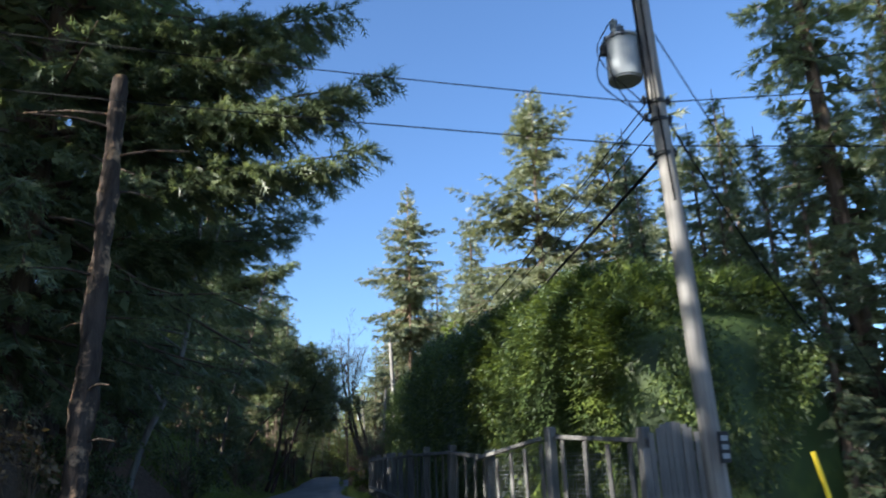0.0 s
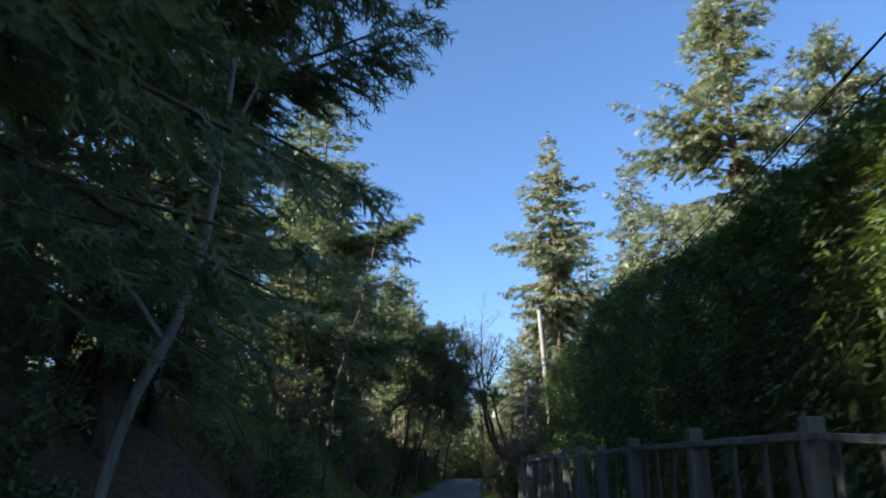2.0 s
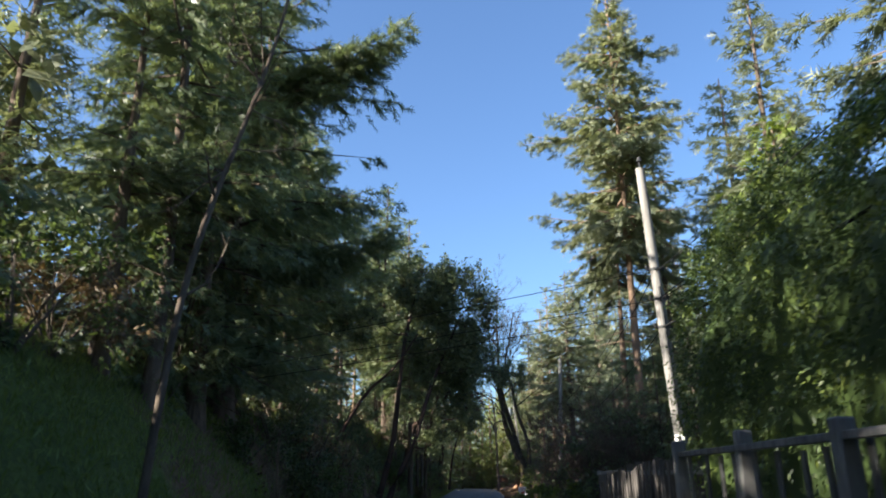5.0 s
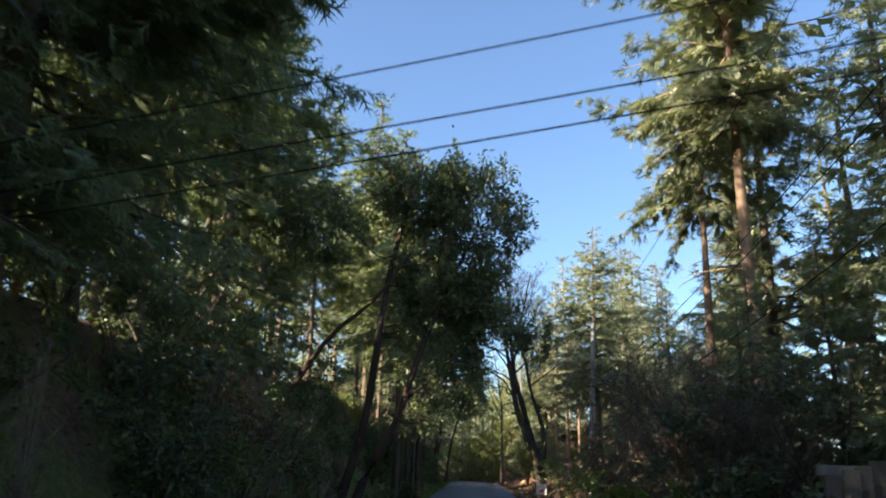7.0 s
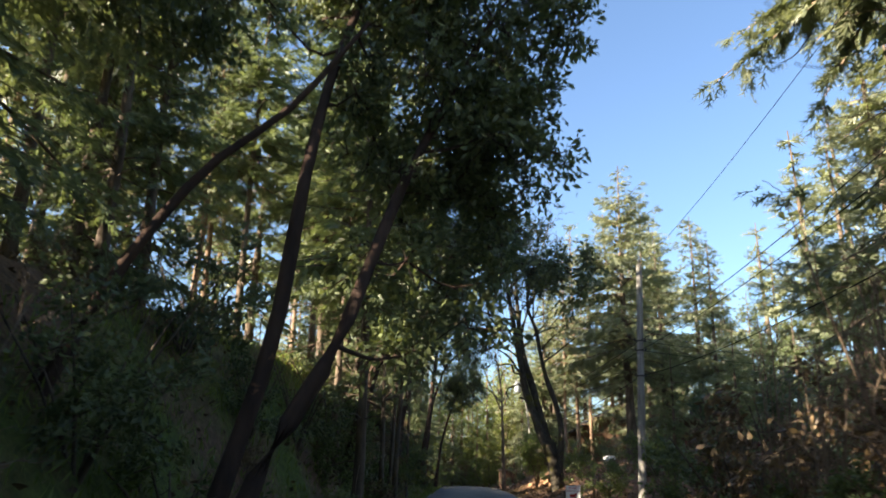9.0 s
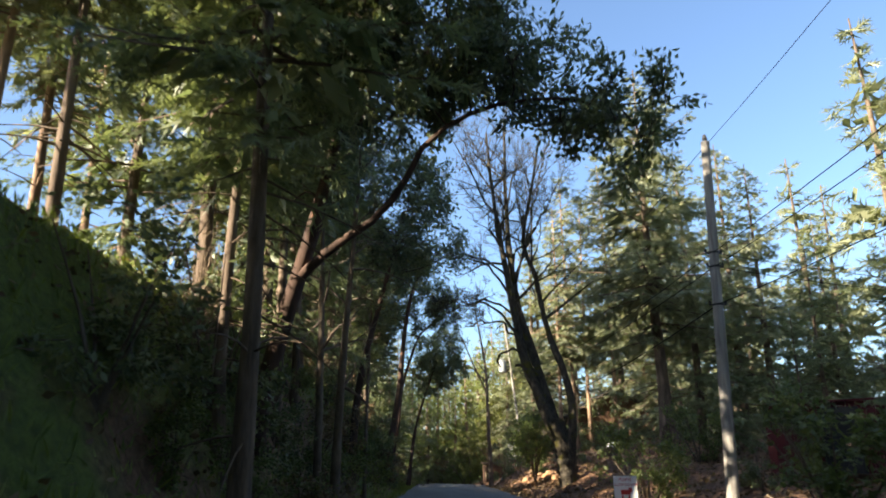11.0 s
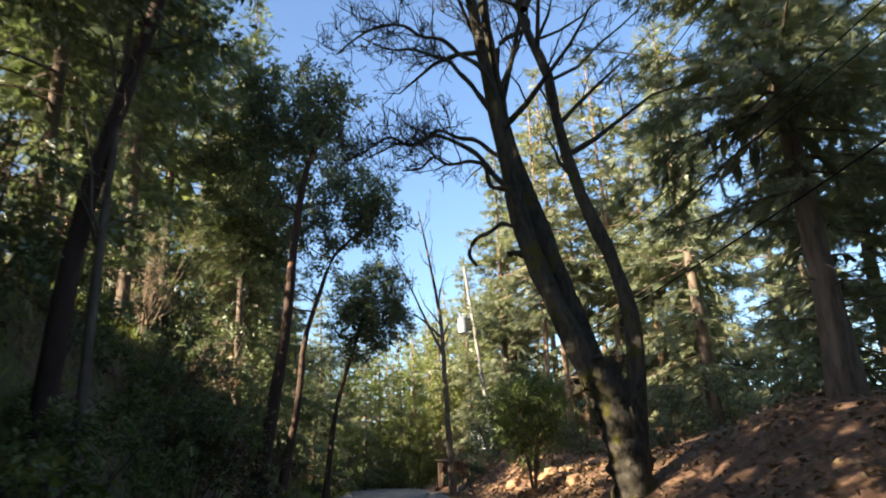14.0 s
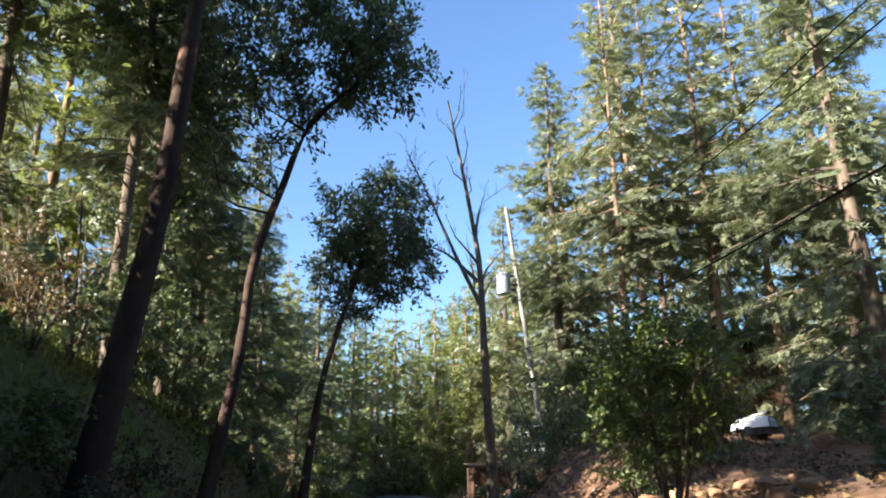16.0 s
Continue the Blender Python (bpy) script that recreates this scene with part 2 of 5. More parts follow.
def smooth_line(pts, n):
    """A smooth line of n points through pts."""
    pts = np.asarray(pts, float)
    d = np.r_[0, np.cumsum(np.linalg.norm(np.diff(pts, axis=0), axis=1))]
    m = np.gradient(pts, d, axis=0) if len(pts) > 2 else np.repeat((pts[1:] - pts[:1]) / d[-1], 2, 0)
    q = np.linspace(0, d[-1], n)
    k = np.clip(np.searchsorted(d, q, side="right") - 1, 0, len(d) - 2)
    h = (d[k + 1] - d[k])[:, None]
    u = ((q - d[k])[:, None]) / h
    return ((2 * u**3 - 3 * u**2 + 1) * pts[k] + (u**3 - 2 * u**2 + u) * h * m[k] + (-2 * u**3 + 3 * u**2) * pts[k + 1] + (u**3 - u**2) * h * m[k + 1])


def trunk_mesh(line, r0, r1, rng, sides=9, rings=14, wobble=0.08, flare=1.5):
    L = smooth_line(line, rings)
    s = np.linspace(0, 1, rings)
    R = r0 + (r1 - r0) * s ** 0.9
    R[0] *= flare
    R[1] *= 1 + (flare - 1) * 0.25
    V, F = tubes(L[None], R[None], sides)
    C = np.repeat(L, sides, 0)
    lump = wobble * 1.3 * np.sin(np.repeat(s, sides) * 31 + np.tile(np.arange(sides), rings) * 2 * np.pi / sides * 2 + r0 * 40) if wobble > .07 and rings > 30 else 0.0
    V = C + (V - C) * (1 + wobble * rng.normal(size=(len(V), 1)) + np.reshape(lump, (-1, 1)))
    return V, F


def feathers(O, D, N, L, W, rng, slim=1.0):
    """Sprays at O along D, with the normal N, length L and reach W to each side: a narrow blade and four fingers, five triangles each."""
    n = len(O)
    D = unit(D)
    S = unit(np.cross(D, N))
    N = np.cross(S, D)
    L, W = L[:, None], W[:, None]
    w = L * 0.085 * slim
    droop = rng.uniform(-.05, .18, (n, 1))
    at = lambda u: O + D * L * u - N * L * droop * u * u
    cols = [at(0.05) + S * w, at(1.0), at(0.05) - S * w]
    for u, side in ((.12, 1), (.2, -1), (.42, 1), (.5, -1)):
        r = rng.uniform(.7, 1.25, (n, 1))
        tip = at(u) + (D * L * .42 + S * side * W * 1.2) * r * (1.1 - .5 * u) - N * L * .06
        cols += [at(u), at(u + .2 * slim), tip]
    V = np.stack(cols, 1)
    F = np.arange(n * 15).reshape(-1, 3)
    return V.reshape(-1, 3), F


def conifer_mesh(seed, H, base, R, dens=1.15, droop=0.35, size=0.40, per_m=12.0, lumpy=0.3, power=0.8, sparse=0.0, trunk_r=None, bend=(0, 0), dead=14, up=40.0, slim=0.68, web=0.27, reach=(), limb_step=1, core=0.55):
    """(trunk, limbs, needles) of a fir: height H, first green limbs at base, greatest spread R."""
    rng = np.random.default_rng(seed)
    tr = trunk_r or 0.10 + 0.0105 * H
    line = np.array([(bend[0] * u * u + 0.12 * np.sin(3 * u + seed), bend[1] * u * u + 0.12 * np.cos(2.4 * u + seed), H * u - 0.4 * (1 - u)) for u in np.linspace(0, 1, 7)])
    line[0, :2] = line[1, :2] * 0.4
    trunk = trunk_mesh(line, tr, 0.02, rng, 9, 16, 0.05)
    c = smooth_line(line, 40)

    def on_trunk(z):
        return np.stack([np.interp(z, c[:, 2], c[:, a]) for a in (0, 1)] + [z], -1)

    n = int((H - base) * per_m)
    t = np.sort(rng.uniform(0, 1, n) ** 1.12)
    az = np.arange(n) * 2.39996 + rng.normal(0, 0.5, n)
    lob = 1 + lumpy * np.sin(az * 2 + seed) * np.sin(t * 9 + seed * 1.7) + lumpy * 0.8 * np.sin(t * 23 + seed)
    Lb = R * ((1 - t) ** power * (0.6 + 0.4 * np.minimum(1, t / 0.18)) + 0.03) * rng.uniform(0.62, 1.12, n) * lob
    Lb = np.clip(Lb, 0.2, R * 1.18)
    keep = rng.uniform(0, 1, n) >= sparse
    t, az, Lb = t[keep], az[keep], Lb[keep]
    z = base + (H - base) * t * 0.985
    el = np.radians(-14 + (up + 14) * t + rng.normal(0, 9, len(t)))
    boost = np.ones(len(z))
    for z_from, tip in reach:
        dx, dy, dz = tip[0], tip[1], tip[2] - z_from
        ln = math.hypot(dx, dy)
        for _ in range(6):
            ln = math.hypot(math.hypot(dx, dy), dz + 0.25 * droop * ln)
        for k in range(3):
            f = 1 - 0.09 * k
            z, az, Lb, el = np.r_[z, z_from - .12 * k], np.r_[az, math.atan2(dy, dx) + (k - 1) * .07], np.r_[Lb, ln * f], np.r_[el, math.asin(min(.95, (dz + .25 * droop * ln) / ln)) + .02 * k]
            boost = np.r_[boost, 2.6]
    n = len(z)
    h = np.stack([np.cos(az), np.sin(az), 0 * az], -1)
    p0 = on_trunk(z)

    def branch(i, s):
        s = s[:, None]
        L = Lb[i][:, None]
        rise = np.sin(el[i])[:, None] * s - droop * s * s * 0.6 + droop * 0.35 * s ** 4
        return p0[i] + h[i] * L * s * np.cos(el[i])[:, None] + np.array([0, 0, 1.0]) * L * rise

    ks = np.linspace(0, 0.96, 4)
    P = np.stack([branch(np.arange(n), np.full(n, s)) for s in ks], 1)
    rad = (0.010 + 0.011 * Lb)[:, None] * (1.05 - ks)[None] + 0.003
    limbs = [tubes(P[::limb_step], rad[::limb_step], 3)]
    if dead:
        zd = rng.uniform(min(1.5, base * 0.4), base, dead)
        ad = rng.uniform(0, 6.28, dead)
        ld = rng.uniform(0.3, 1.6, dead)
        hd = np.stack([np.cos(ad), np.sin(ad), rng.normal(0, .25, dead)], -1)
        q = on_trunk(zd)
        Pd = np.stack([q + hd * ld[:, None] * s + np.array([0, 0, -0.25]) * ld[:, None] * s * s for s in (0, .35, .7, 1)], 1)
        limbs.append(tubes(Pd, np.outer(0.022 * np.ones(dead), (1, .75, .5, .2)), 3))
    # shoots on the limbs, sprays on the shoots
    m = np.maximum(3, (Lb * 6.5 * dens * boost).astype(int))
    i = np.repeat(np.arange(n), m)
    s = rng.uniform(0.05, 1.02, len(i)) ** 0.8
    a0, a1 = branch(i, s), branch(i, np.minimum(s + 0.06, 1.06))
    bd = unit(a1 - a0)
    side = unit(np.cross(bd, np.array([0, 0, 1.0]))) * rng.choice((-1, 1), len(i))[:, None]
    sd = unit(0.7 * bd + 0.8 * side + np.stack([0 * s, 0 * s, -0.22 - 0.35 * rng.uniform(size=len(s)) * (0.4 + droop)], -1) + rng.normal(0, .15, (len(s), 3)))
    ls = np.clip((0.16 + 0.30 * Lb[i] * (1.02 - s) + 0.14 * (boost[i] > 1)) * rng.uniform(0.6, 1.25, len(s)), 0.12, 1.0)
    q = np.maximum(1, np.round(ls / 0.095 * dens ** 0.5 * (0.75 + 0.5 * s)).astype(int))
    j = np.repeat(np.arange(len(s)), q)
    f = rng.uniform(0.0, 1.0, len(j))
    O = a0[j] + sd[j] * (ls[j] * f)[:, None] + np.array([0, 0, -1.0]) * (0.18 * ls[j] * f * f)[:, None]
    w = unit(np.cross(sd[j], np.array([0, 0, 1.0]))) * rng.choice((-1, 1), len(j))[:, None]
    D = unit(sd[j] + w * rng.uniform(0.1, 0.75, len(j))[:, None] + rng.normal(0, .34, (len(j), 3)) + np.array([0, 0, -0.06]))
    N = unit(np.array([0, 0, .8]) + rng.normal(0, .7, (len(j), 3)))
    L = size * rng.uniform(0.65, 1.3, len(j))
    needles = feathers(O, D, N, L, L * 0.28, rng, slim)
    # dense dark heart of the crown: one blade along each inner shoot
    inner = rng.uniform(size=len(s)) > (s - core) * 2.2
    k = inner.sum()
    a, d, l = a0[inner], sd[inner], ls[inner][:, None] * rng.uniform(.6, .95, (k, 1))
    wide = unit(np.cross(d, np.array([0, 0, 1.0])) + rng.normal(0, .9, (k, 3))) * web * (1.15 - np.minimum(s[inner], .9))[:, None] * rng.uniform(.5, 1.2, (k, 1))
    sink = np.array([0, 0, -1.0]) * l * .12
    V = np.stack([a - wide * .2, a + d * l * .55 + wide + sink * .5, a + d * l + sink, a + d * l * .5 - wide + sink], 1).reshape(-1, 3)
    F = (np.arange(k)[:, None, None] * 4 + np.array([(0, 1, 2), (0, 2, 3)])[None]).reshape(-1, 3)
    return trunk, join(limbs), join([needles, (V, F)])


def put_conifer(meshes, at, rz, label, leafmat, barkmat, scale=1.0, group="firs along the lane"):
    names = ("trunk", "branchwork", "crown")
    ob = thing("fir_tree", label, "tree", at, rz, group)
    ob.scale = (scale,) * 3
    for nm, (V, F) in zip(names, meshes):
        p = part_of(nm, V, F, leafmat if nm == "crown" else barkmat, ob, smooth=nm != "crown")
        tagged(p, kind="" if nm == "trunk" else "stuff")
    return ob


def again(ob, at, rz, scale, label=""):
    c = copy_thing(ob, pose(*at, 0, 0, rz))
    c.scale = (scale,) * 3
    return tagged(c, label)


def leaf_cloud(O, D, size, rng, aspect=0.45, fold=0.15):
    """Single leaves at O pointing along D: two folded triangles each."""
    n = len(O)
    D = unit(D)
    N = unit(rng.normal(0, 1, (n, 3)) + np.array([0, 0, 0.8]))
    S = unit(np.cross(D, N))
    N = np.cross(S, D)
    L = (size * rng.uniform(0.6, 1.3, n))[:, None]
    V = np.stack([O, O + D * L * .5 + S * L * aspect * .5 - N * L * fold, O + D * L - N * L * .12, O + D * L * .5 - S * L * aspect * .5 - N * L * fold], 1)
    F = (np.arange(n)[:, None, None] * 4 + np.array([(0, 1, 2), (0, 2, 3)])[None]).reshape(-1, 3)
    return V.reshape(-1, 3), F


def broadleaf_mesh(seed, trunks, blobs, clumps, leaves, size, spread=0.55, limb_r=0.035, aspect=0.45, fine=True):
    """trunks: list of (points, r0, r1); blobs: list of (centre, radii). Clumps of leaves fill the blobs' outer parts, each on a limb from the nearest trunk."""
    rng = np.random.default_rng(seed)
    wood = [trunk_mesh(p, a, b, rng, *((8, 14) if fine else (4, 5)), 0.05, 1.25) for p, a, b in trunks]
    lines = np.concatenate([smooth_line(p, 30)[8:] for p, a, b in trunks])
    vol = np.array([r[0] * r[1] * r[2] for _, r in blobs])
    pick = rng.choice(len(blobs), clumps, p=vol / vol.sum())
    u = unit(rng.normal(size=(clumps, 3))) * (rng.uniform(0.25, 1, clumps) ** 0.5)[:, None]
    C = np.array([c for c, _ in blobs])[pick] + u * np.array([r for _, r in blobs])[pick]
    order = np.linalg.norm(C[:, None] - lines[None], axis=2).min(1).argsort()
    C = C[order]
    kk = 6 if fine else 3
    nodes, level, P, rad = lines, np.zeros(len(lines)), [], []
    for c in C:
        d = np.linalg.norm(nodes - c, axis=1) + 0.6 * np.maximum(0, nodes[:, 2] - c[2] + 0.3) + 0.12 * level
        q = d.argmin()
        a, ln = nodes[q], np.linalg.norm(nodes[q] - c)
        mid = (a + c) / 2 + rng.normal(0, .14, 3) * ln + np.array([0, 0, -0.08 * ln])
        pts = smooth_line(np.stack([a, mid, c]), kk)
        P.append(pts)
        rad.append(np.clip(limb_r * (0.35 + 0.35 * ln) * 0.7 ** level[q], 0.007, 0.07) * np.linspace(1, .35, kk))
        nodes, level = np.concatenate([nodes, pts[2:]]), np.r_[level, np.full(kk - 2, level[q] + 1)]
    limbs = tubes(np.stack(P), np.stack(rad), 5 if fine else 3)
    # twigs within a clump, leaves round the twig ends
    tw = 5 if fine else 2
    T0 = np.repeat(C, tw, 0)
    td = unit(rng.normal(size=T0.shape) + np.array([0, 0, .2])) * (spread * rng.uniform(.5, 1.1, len(T0)))[:, None]
    twigs = tubes(np.stack([T0, T0 + td * .5 + rng.normal(0, .04, T0.shape), T0 + td], 1), np.outer(np.full(len(T0), .010), (1, .7, .3)), 3)
    k = rng.integers(0, len(T0), leaves)
    f = rng.uniform(0.35, 1.1, leaves)[:, None]
    O = T0[k] + td[k] * f + rng.normal(0, spread * .16, (leaves, 3))
    D = td[k] / spread + rng.normal(0, .6, (leaves, 3)) + np.array([0, 0, -.25])
    return (wood if fine else [join(wood)]), join([limbs, twigs]), leaf_cloud(O, D, size, rng, aspect)


def put_tree(name, meshes, at, label, leafmat, barkmat, rz=0, category="tree", group="", smooth=True):
    ob = thing(name, label, category, at, rz, group)
    for nm, m in zip(("trunk", "branchwork", "crown"), meshes):
        for m in (m if nm == "trunk" else [m] if m is not None else []):
            p = part_of(nm, *m, leafmat if nm == "crown" else barkmat, ob, smooth=nm != "crown")
            tagged(p, kind="" if nm == "trunk" else "stuff")
    return ob


def bare_mesh(seed, trunks, levels=3, kids=7, ratio=0.5, spread=0.75, lift=0.25, start=0.35, twig_r=0.006, plain=0):
    """A leafless tree: (trunks, branches, twigs)."""
    rng = np.random.default_rng(seed)

    def kinked(p):
        L = smooth_line(p, 9)
        ln = np.linalg.norm(np.diff(L, axis=0), axis=1).sum()
        L[1:-1] += rng.normal(0, .022 * ln, (7, 3))
        return L

    trunks = [(kinked(p) if plain and a < .08 else p, a, b) for p, a, b in trunks]
    wood = [trunk_mesh(p, a, b, rng, *((12, 36, .08) if plain else (8, 18, .07)), 1.2) for p, a, b in trunks]
    cur = []
    for p, a, b in trunks[:len(trunks) - plain]:
        L = smooth_line(p, 24)
        cur.append((L, a, b, np.linalg.norm(np.diff(L, axis=0), axis=1).sum()))
    out = {4: [], 3: []}
    for lev in range(levels):
        nxt = []
        for L, a, b, ln in cur:
            cnt = max(2, int(kids * (1.6 if lev == 0 else 1) * min(1.5, ln / 3 + .4)))
            for f in rng.uniform(start if lev == 0 else 0.2, 1.0, cnt):
                x = f * (len(L) - 1)
                i = min(int(x), len(L) - 2)
                q = L[i] + (L[i + 1] - L[i]) * (x - i)
                d = unit(L[i + 1] - L[i])
                side = unit(rng.normal(size=3) - d * 0.2)
                dd = unit(d * (1 - spread * .55) + side * spread + np.array([0, 0, lift]))
                l2 = max(0.25, ln * ratio * rng.uniform(.5, 1.1) * (1.15 - 0.6 * f))
                r2 = max(twig_r, (a + (b - a) * f) * rng.uniform(.35, .6))
                k = 6
                pts = [q]
                v = dd.copy()
                for _ in range(k - 1):
                    v = unit(v + rng.normal(0, .2, 3) + np.array([0, 0, lift * .25]))
                    pts.append(pts[-1] + v * l2 / (k - 1))
                nxt.append((np.array(pts), r2, twig_r * .6, l2))
        out[4 if lev == 0 else 3] += [(L, a, b) for L, a, b, _ in nxt]
        cur = nxt
    res = []
    for sides, items in out.items():
        if items:
            P = np.stack([L for L, _, _ in items])
            R = np.stack([np.linspace(a, b, 6) for _, a, b in items])
            res.append(tubes(P, R, sides + 1 if sides == 4 else 3))
    return (wood if plain else [join(wood)]), res[0], res[1] if len(res) > 1 else None


def box(bm, x0, y0, z0, x1, y1, z1, m=None):
    r = bmesh.ops.create_cube(bm, size=1)["verts"]
    bmesh.ops.scale(bm, vec=(x1 - x0, y1 - y0, z1 - z0), verts=r)
    bmesh.ops.translate(bm, vec=((x0 + x1) / 2, (y0 + y1) / 2, (z0 + z1) / 2), verts=r)
    if m:
        bmesh.ops.transform(bm, matrix=m, verts=r)
    return r


def rounded(bm, w, seg=1):
    bmesh.ops.bevel(bm, geom=bm.edges[:], offset=w, segments=seg, affect='EDGES')
    return bm


# ---- ground and road ----
PROFILE = ((-60, .28), (0, .28), (15, .38), (30, .52), (40, .30), (52, .24), (60, .30), (66, .44), (73, .66), (85, .82), (100, .86), (150, .9), (900, .9))
PY, PZ = np.array(PROFILE).T
PXX, PX = np.array(((-60, -0.2), (0, -0.15), (20, -0.5), (45, -1.0), (60, -.45), (75, .1), (90, .4), (110, .5), (140, -1.5), (900, -2))).T


def road_z(y):
    y = np.asarray(y, float)
    return sum(np.interp(y + d, PY, PZ) for d in (-4, -2, 0, 2, 4)) / 5


def road_x(y):
    y = np.asarray(y, float)
    return sum(np.interp(y + d, PXX, PX) for d in (-6, -3, 0, 3, 6)) / 5


def ramp01(v):
    v = np.clip(v, 0, 1)
    return v * v * (3 - 2 * v)


def ground_z(x, y):
    x, y = np.asarray(x, float), np.asarray(y, float)
    z = road_z(y)
    left = -(x - road_x(y)) - np.interp(y, (60, 70, 92, 100), (2.5, 2.3, 2.3, 2.5))
    hb = np.interp(y, (-60, 5, 15, 26, 40, 60, 78, 95, 120, 900), (1.2, 1.3, 1.6, 3.0, 3.4, 4.1, 3.3, 1.6, 1.0, 1.0))
    z = z + hb * ramp01(left / np.interp(y, (50, 57, 72, 90, 100), (3.6, 2.6, 2.1, 2.1, 3.6))) + np.clip(left - 3.0, 0, 30) * 0.13
    right = x - road_x(y) - 2.4
    hr = np.interp(y, (-60, 40, 60, 68, 75, 79, 84, 92, 110, 900), (0.05, .1, .3, .85, 1.9, 1.05, .75, 1.9, 1.9, 2.0))
    z = z + hr * ramp01(right / np.interp(y, (74, 80), (5.0, 3.2)))
    rough = ramp01(np.minimum(np.abs(left + 0.2), np.abs(right + .2)) / 1.0) * ((left > -.2) | (right > -.2))
    z = z + rough * (0.10 * np.sin(x * 1.7 + y * .6) * np.sin(y * 1.3 - x * .5) + 0.06 * np.sin(x * 3.9 + 1) * np.sin(y * 3.3))
    return z - 0.03 * ((left < 0) & (right < 0))


def gz(x, y):
    return float(ground_z(x, y))


gx = np.unique(np.r_[np.linspace(-700, -60, 12), np.linspace(-60, -14, 22), np.linspace(-14, 16, 61), np.linspace(16, 60, 20), np.linspace(60, 700, 12)])
gy = np.unique(np.r_[np.linspace(-500, -30, 12), np.linspace(-30, 125, 160), np.linspace(125, 200, 20), np.linspace(200, 1200, 16)])
X, Y = np.meshgrid(gx, gy, indexing="ij")
V = np.stack([X, Y, ground_z(X, Y)], -1).reshape(-1, 3)
ii, jj = np.meshgrid(np.arange(len(gx) - 1), np.arange(len(gy) - 1), indexing="ij")
q = (ii * len(gy) + jj).ravel()
F = np.stack([q, q + len(gy), q + len(gy) + 1, q + 1], -1)
ground = new("ground", mesh_of("ground", V, F, M_GROUND, True))
tagged(ground, "forest floor of brown litter, moss and thin grass", "ground", kind="structure")
cc = V[F].mean(1)
soil = (cc[:, 0] > road_x(cc[:, 1]) + 2.2) & (cc[:, 1] > 60) & (cc[:, 1] < 108) & (cc[:, 0] < 22)
ground.data.materials.append(M_SOIL)
ground.data.polygons.foreach_set("material_index", soil.astype(np.int32))

ys = np.linspace(-60, 260, 330)
us = np.array([-2.42, -2.34, -1.2, 0, 1.2, 2.24, 2.32])
crown = np.array([-0.06, 0.012, 0.035, 0.05, 0.035, 0.012, -0.06])
edge = 0.10 * np.sin(ys * 1.1) + 0.07 * np.sin(ys * 2.7)
V = np.stack([road_x(ys)[:, None] + us[None] + np.outer(edge, np.abs(us) > 1.9), np.repeat(ys[:, None], 7, 1), road_z(ys)[:, None] + crown[None]], -1).reshape(-1, 3)
q = (np.arange(len(ys) - 1)[:, None] * 7 + np.arange(6)[None]).ravel()
road = new("road", mesh_of("road", V, np.stack([q, q + 1, q + 8, q + 7], -1), M_ROAD, True))
tagged(road, "narrow worn grey asphalt lane through the trees", "road", kind="structure")


# ---- firs ----
def rel(at, pts):
    return [(p[0] - at[0], p[1] - at[1], p[2] - at[2]) for p in pts]


def spot(x, y, down=0.05):
    return (x, y, gz(x, y) - down)


R_FIRS = "firs beside the lane"
# east side
m_spire = conifer_mesh(11, 20.2, 9.0, 3.7, dens=1.6, size=0.30, lumpy=0.32, droop=0.5, power=0.72, trunk_r=0.18, bend=(-0.3, -.3), dead=16)
put_conifer(m_spire, spot(5.55, 47.4), 0, "tall sunlit fir with a bare lower trunk", M_FIR_SUNLIT, M_BARK_SUNLIT, 1.0, R_FIRS)
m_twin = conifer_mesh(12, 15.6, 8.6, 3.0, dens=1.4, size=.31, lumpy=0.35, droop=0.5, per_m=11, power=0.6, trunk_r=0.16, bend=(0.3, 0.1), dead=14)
put_conifer(m_twin, spot(5.8, 51.0), 40, "fir standing close beside a taller one, bare trunk", M_FIR_SUNLIT, M_BARK_SUNLIT, 1.0, R_FIRS)
m_big = conifer_mesh(21, 20.3, 5.5, 4.4, dens=1.35, lumpy=0.45, droop=0.35, size=0.36, power=0.55, dead=6)
big = put_conifer(m_big, spot(10.6, 33.8), 20, "broad sunlit fir with an uneven crown", M_FIR_SUNLIT, M_BARK, 1.0, R_FIRS)
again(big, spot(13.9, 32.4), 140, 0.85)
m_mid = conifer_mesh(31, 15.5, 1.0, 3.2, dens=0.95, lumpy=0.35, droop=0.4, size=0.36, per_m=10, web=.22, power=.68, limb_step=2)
mid = put_conifer(m_mid, spot(8.0, 52.5), 0, "sunlit fir with a full conical crown", M_FIR_SUNLIT, M_BARK, 1.0, R_FIRS)
for x, y, rz, s in ((8.8, 42.8, 60, 1.05), (10.2, 49.5, 10, 1.1), (9.6, 58, 200, .9), (12.3, 80, 20, .92), (6.5, 98.6, 80, 1.0), (12.4, 90, 170, 1.15), (15.8, 104, 130, 1.1), (5.2, 103, 100, .72), (14.2, 94.0, 220, 1.2), (6.9, 99.5, 300, .9), (11.9, 76.5, 40, .72), (9.8, 78.5, 310, .82), (-4.4, 97, 60, .75), (-2.8, 104, 200, .7)):
    again(mid, spot(x, y), rz, s)
m_fork = conifer_mesh(41, 14.2, 3.4, 3.5, core=.5, dens=1.7, size=0.27, web=.12, lumpy=0.45, droop=0.25, power=0.6)
put_conifer(m_fork, spot(7.2, 74.6), 0, "large fir over a bare earth bank, shaded below", M_FIR_SUNLIT, M_BARK, 1.0, R_FIRS)
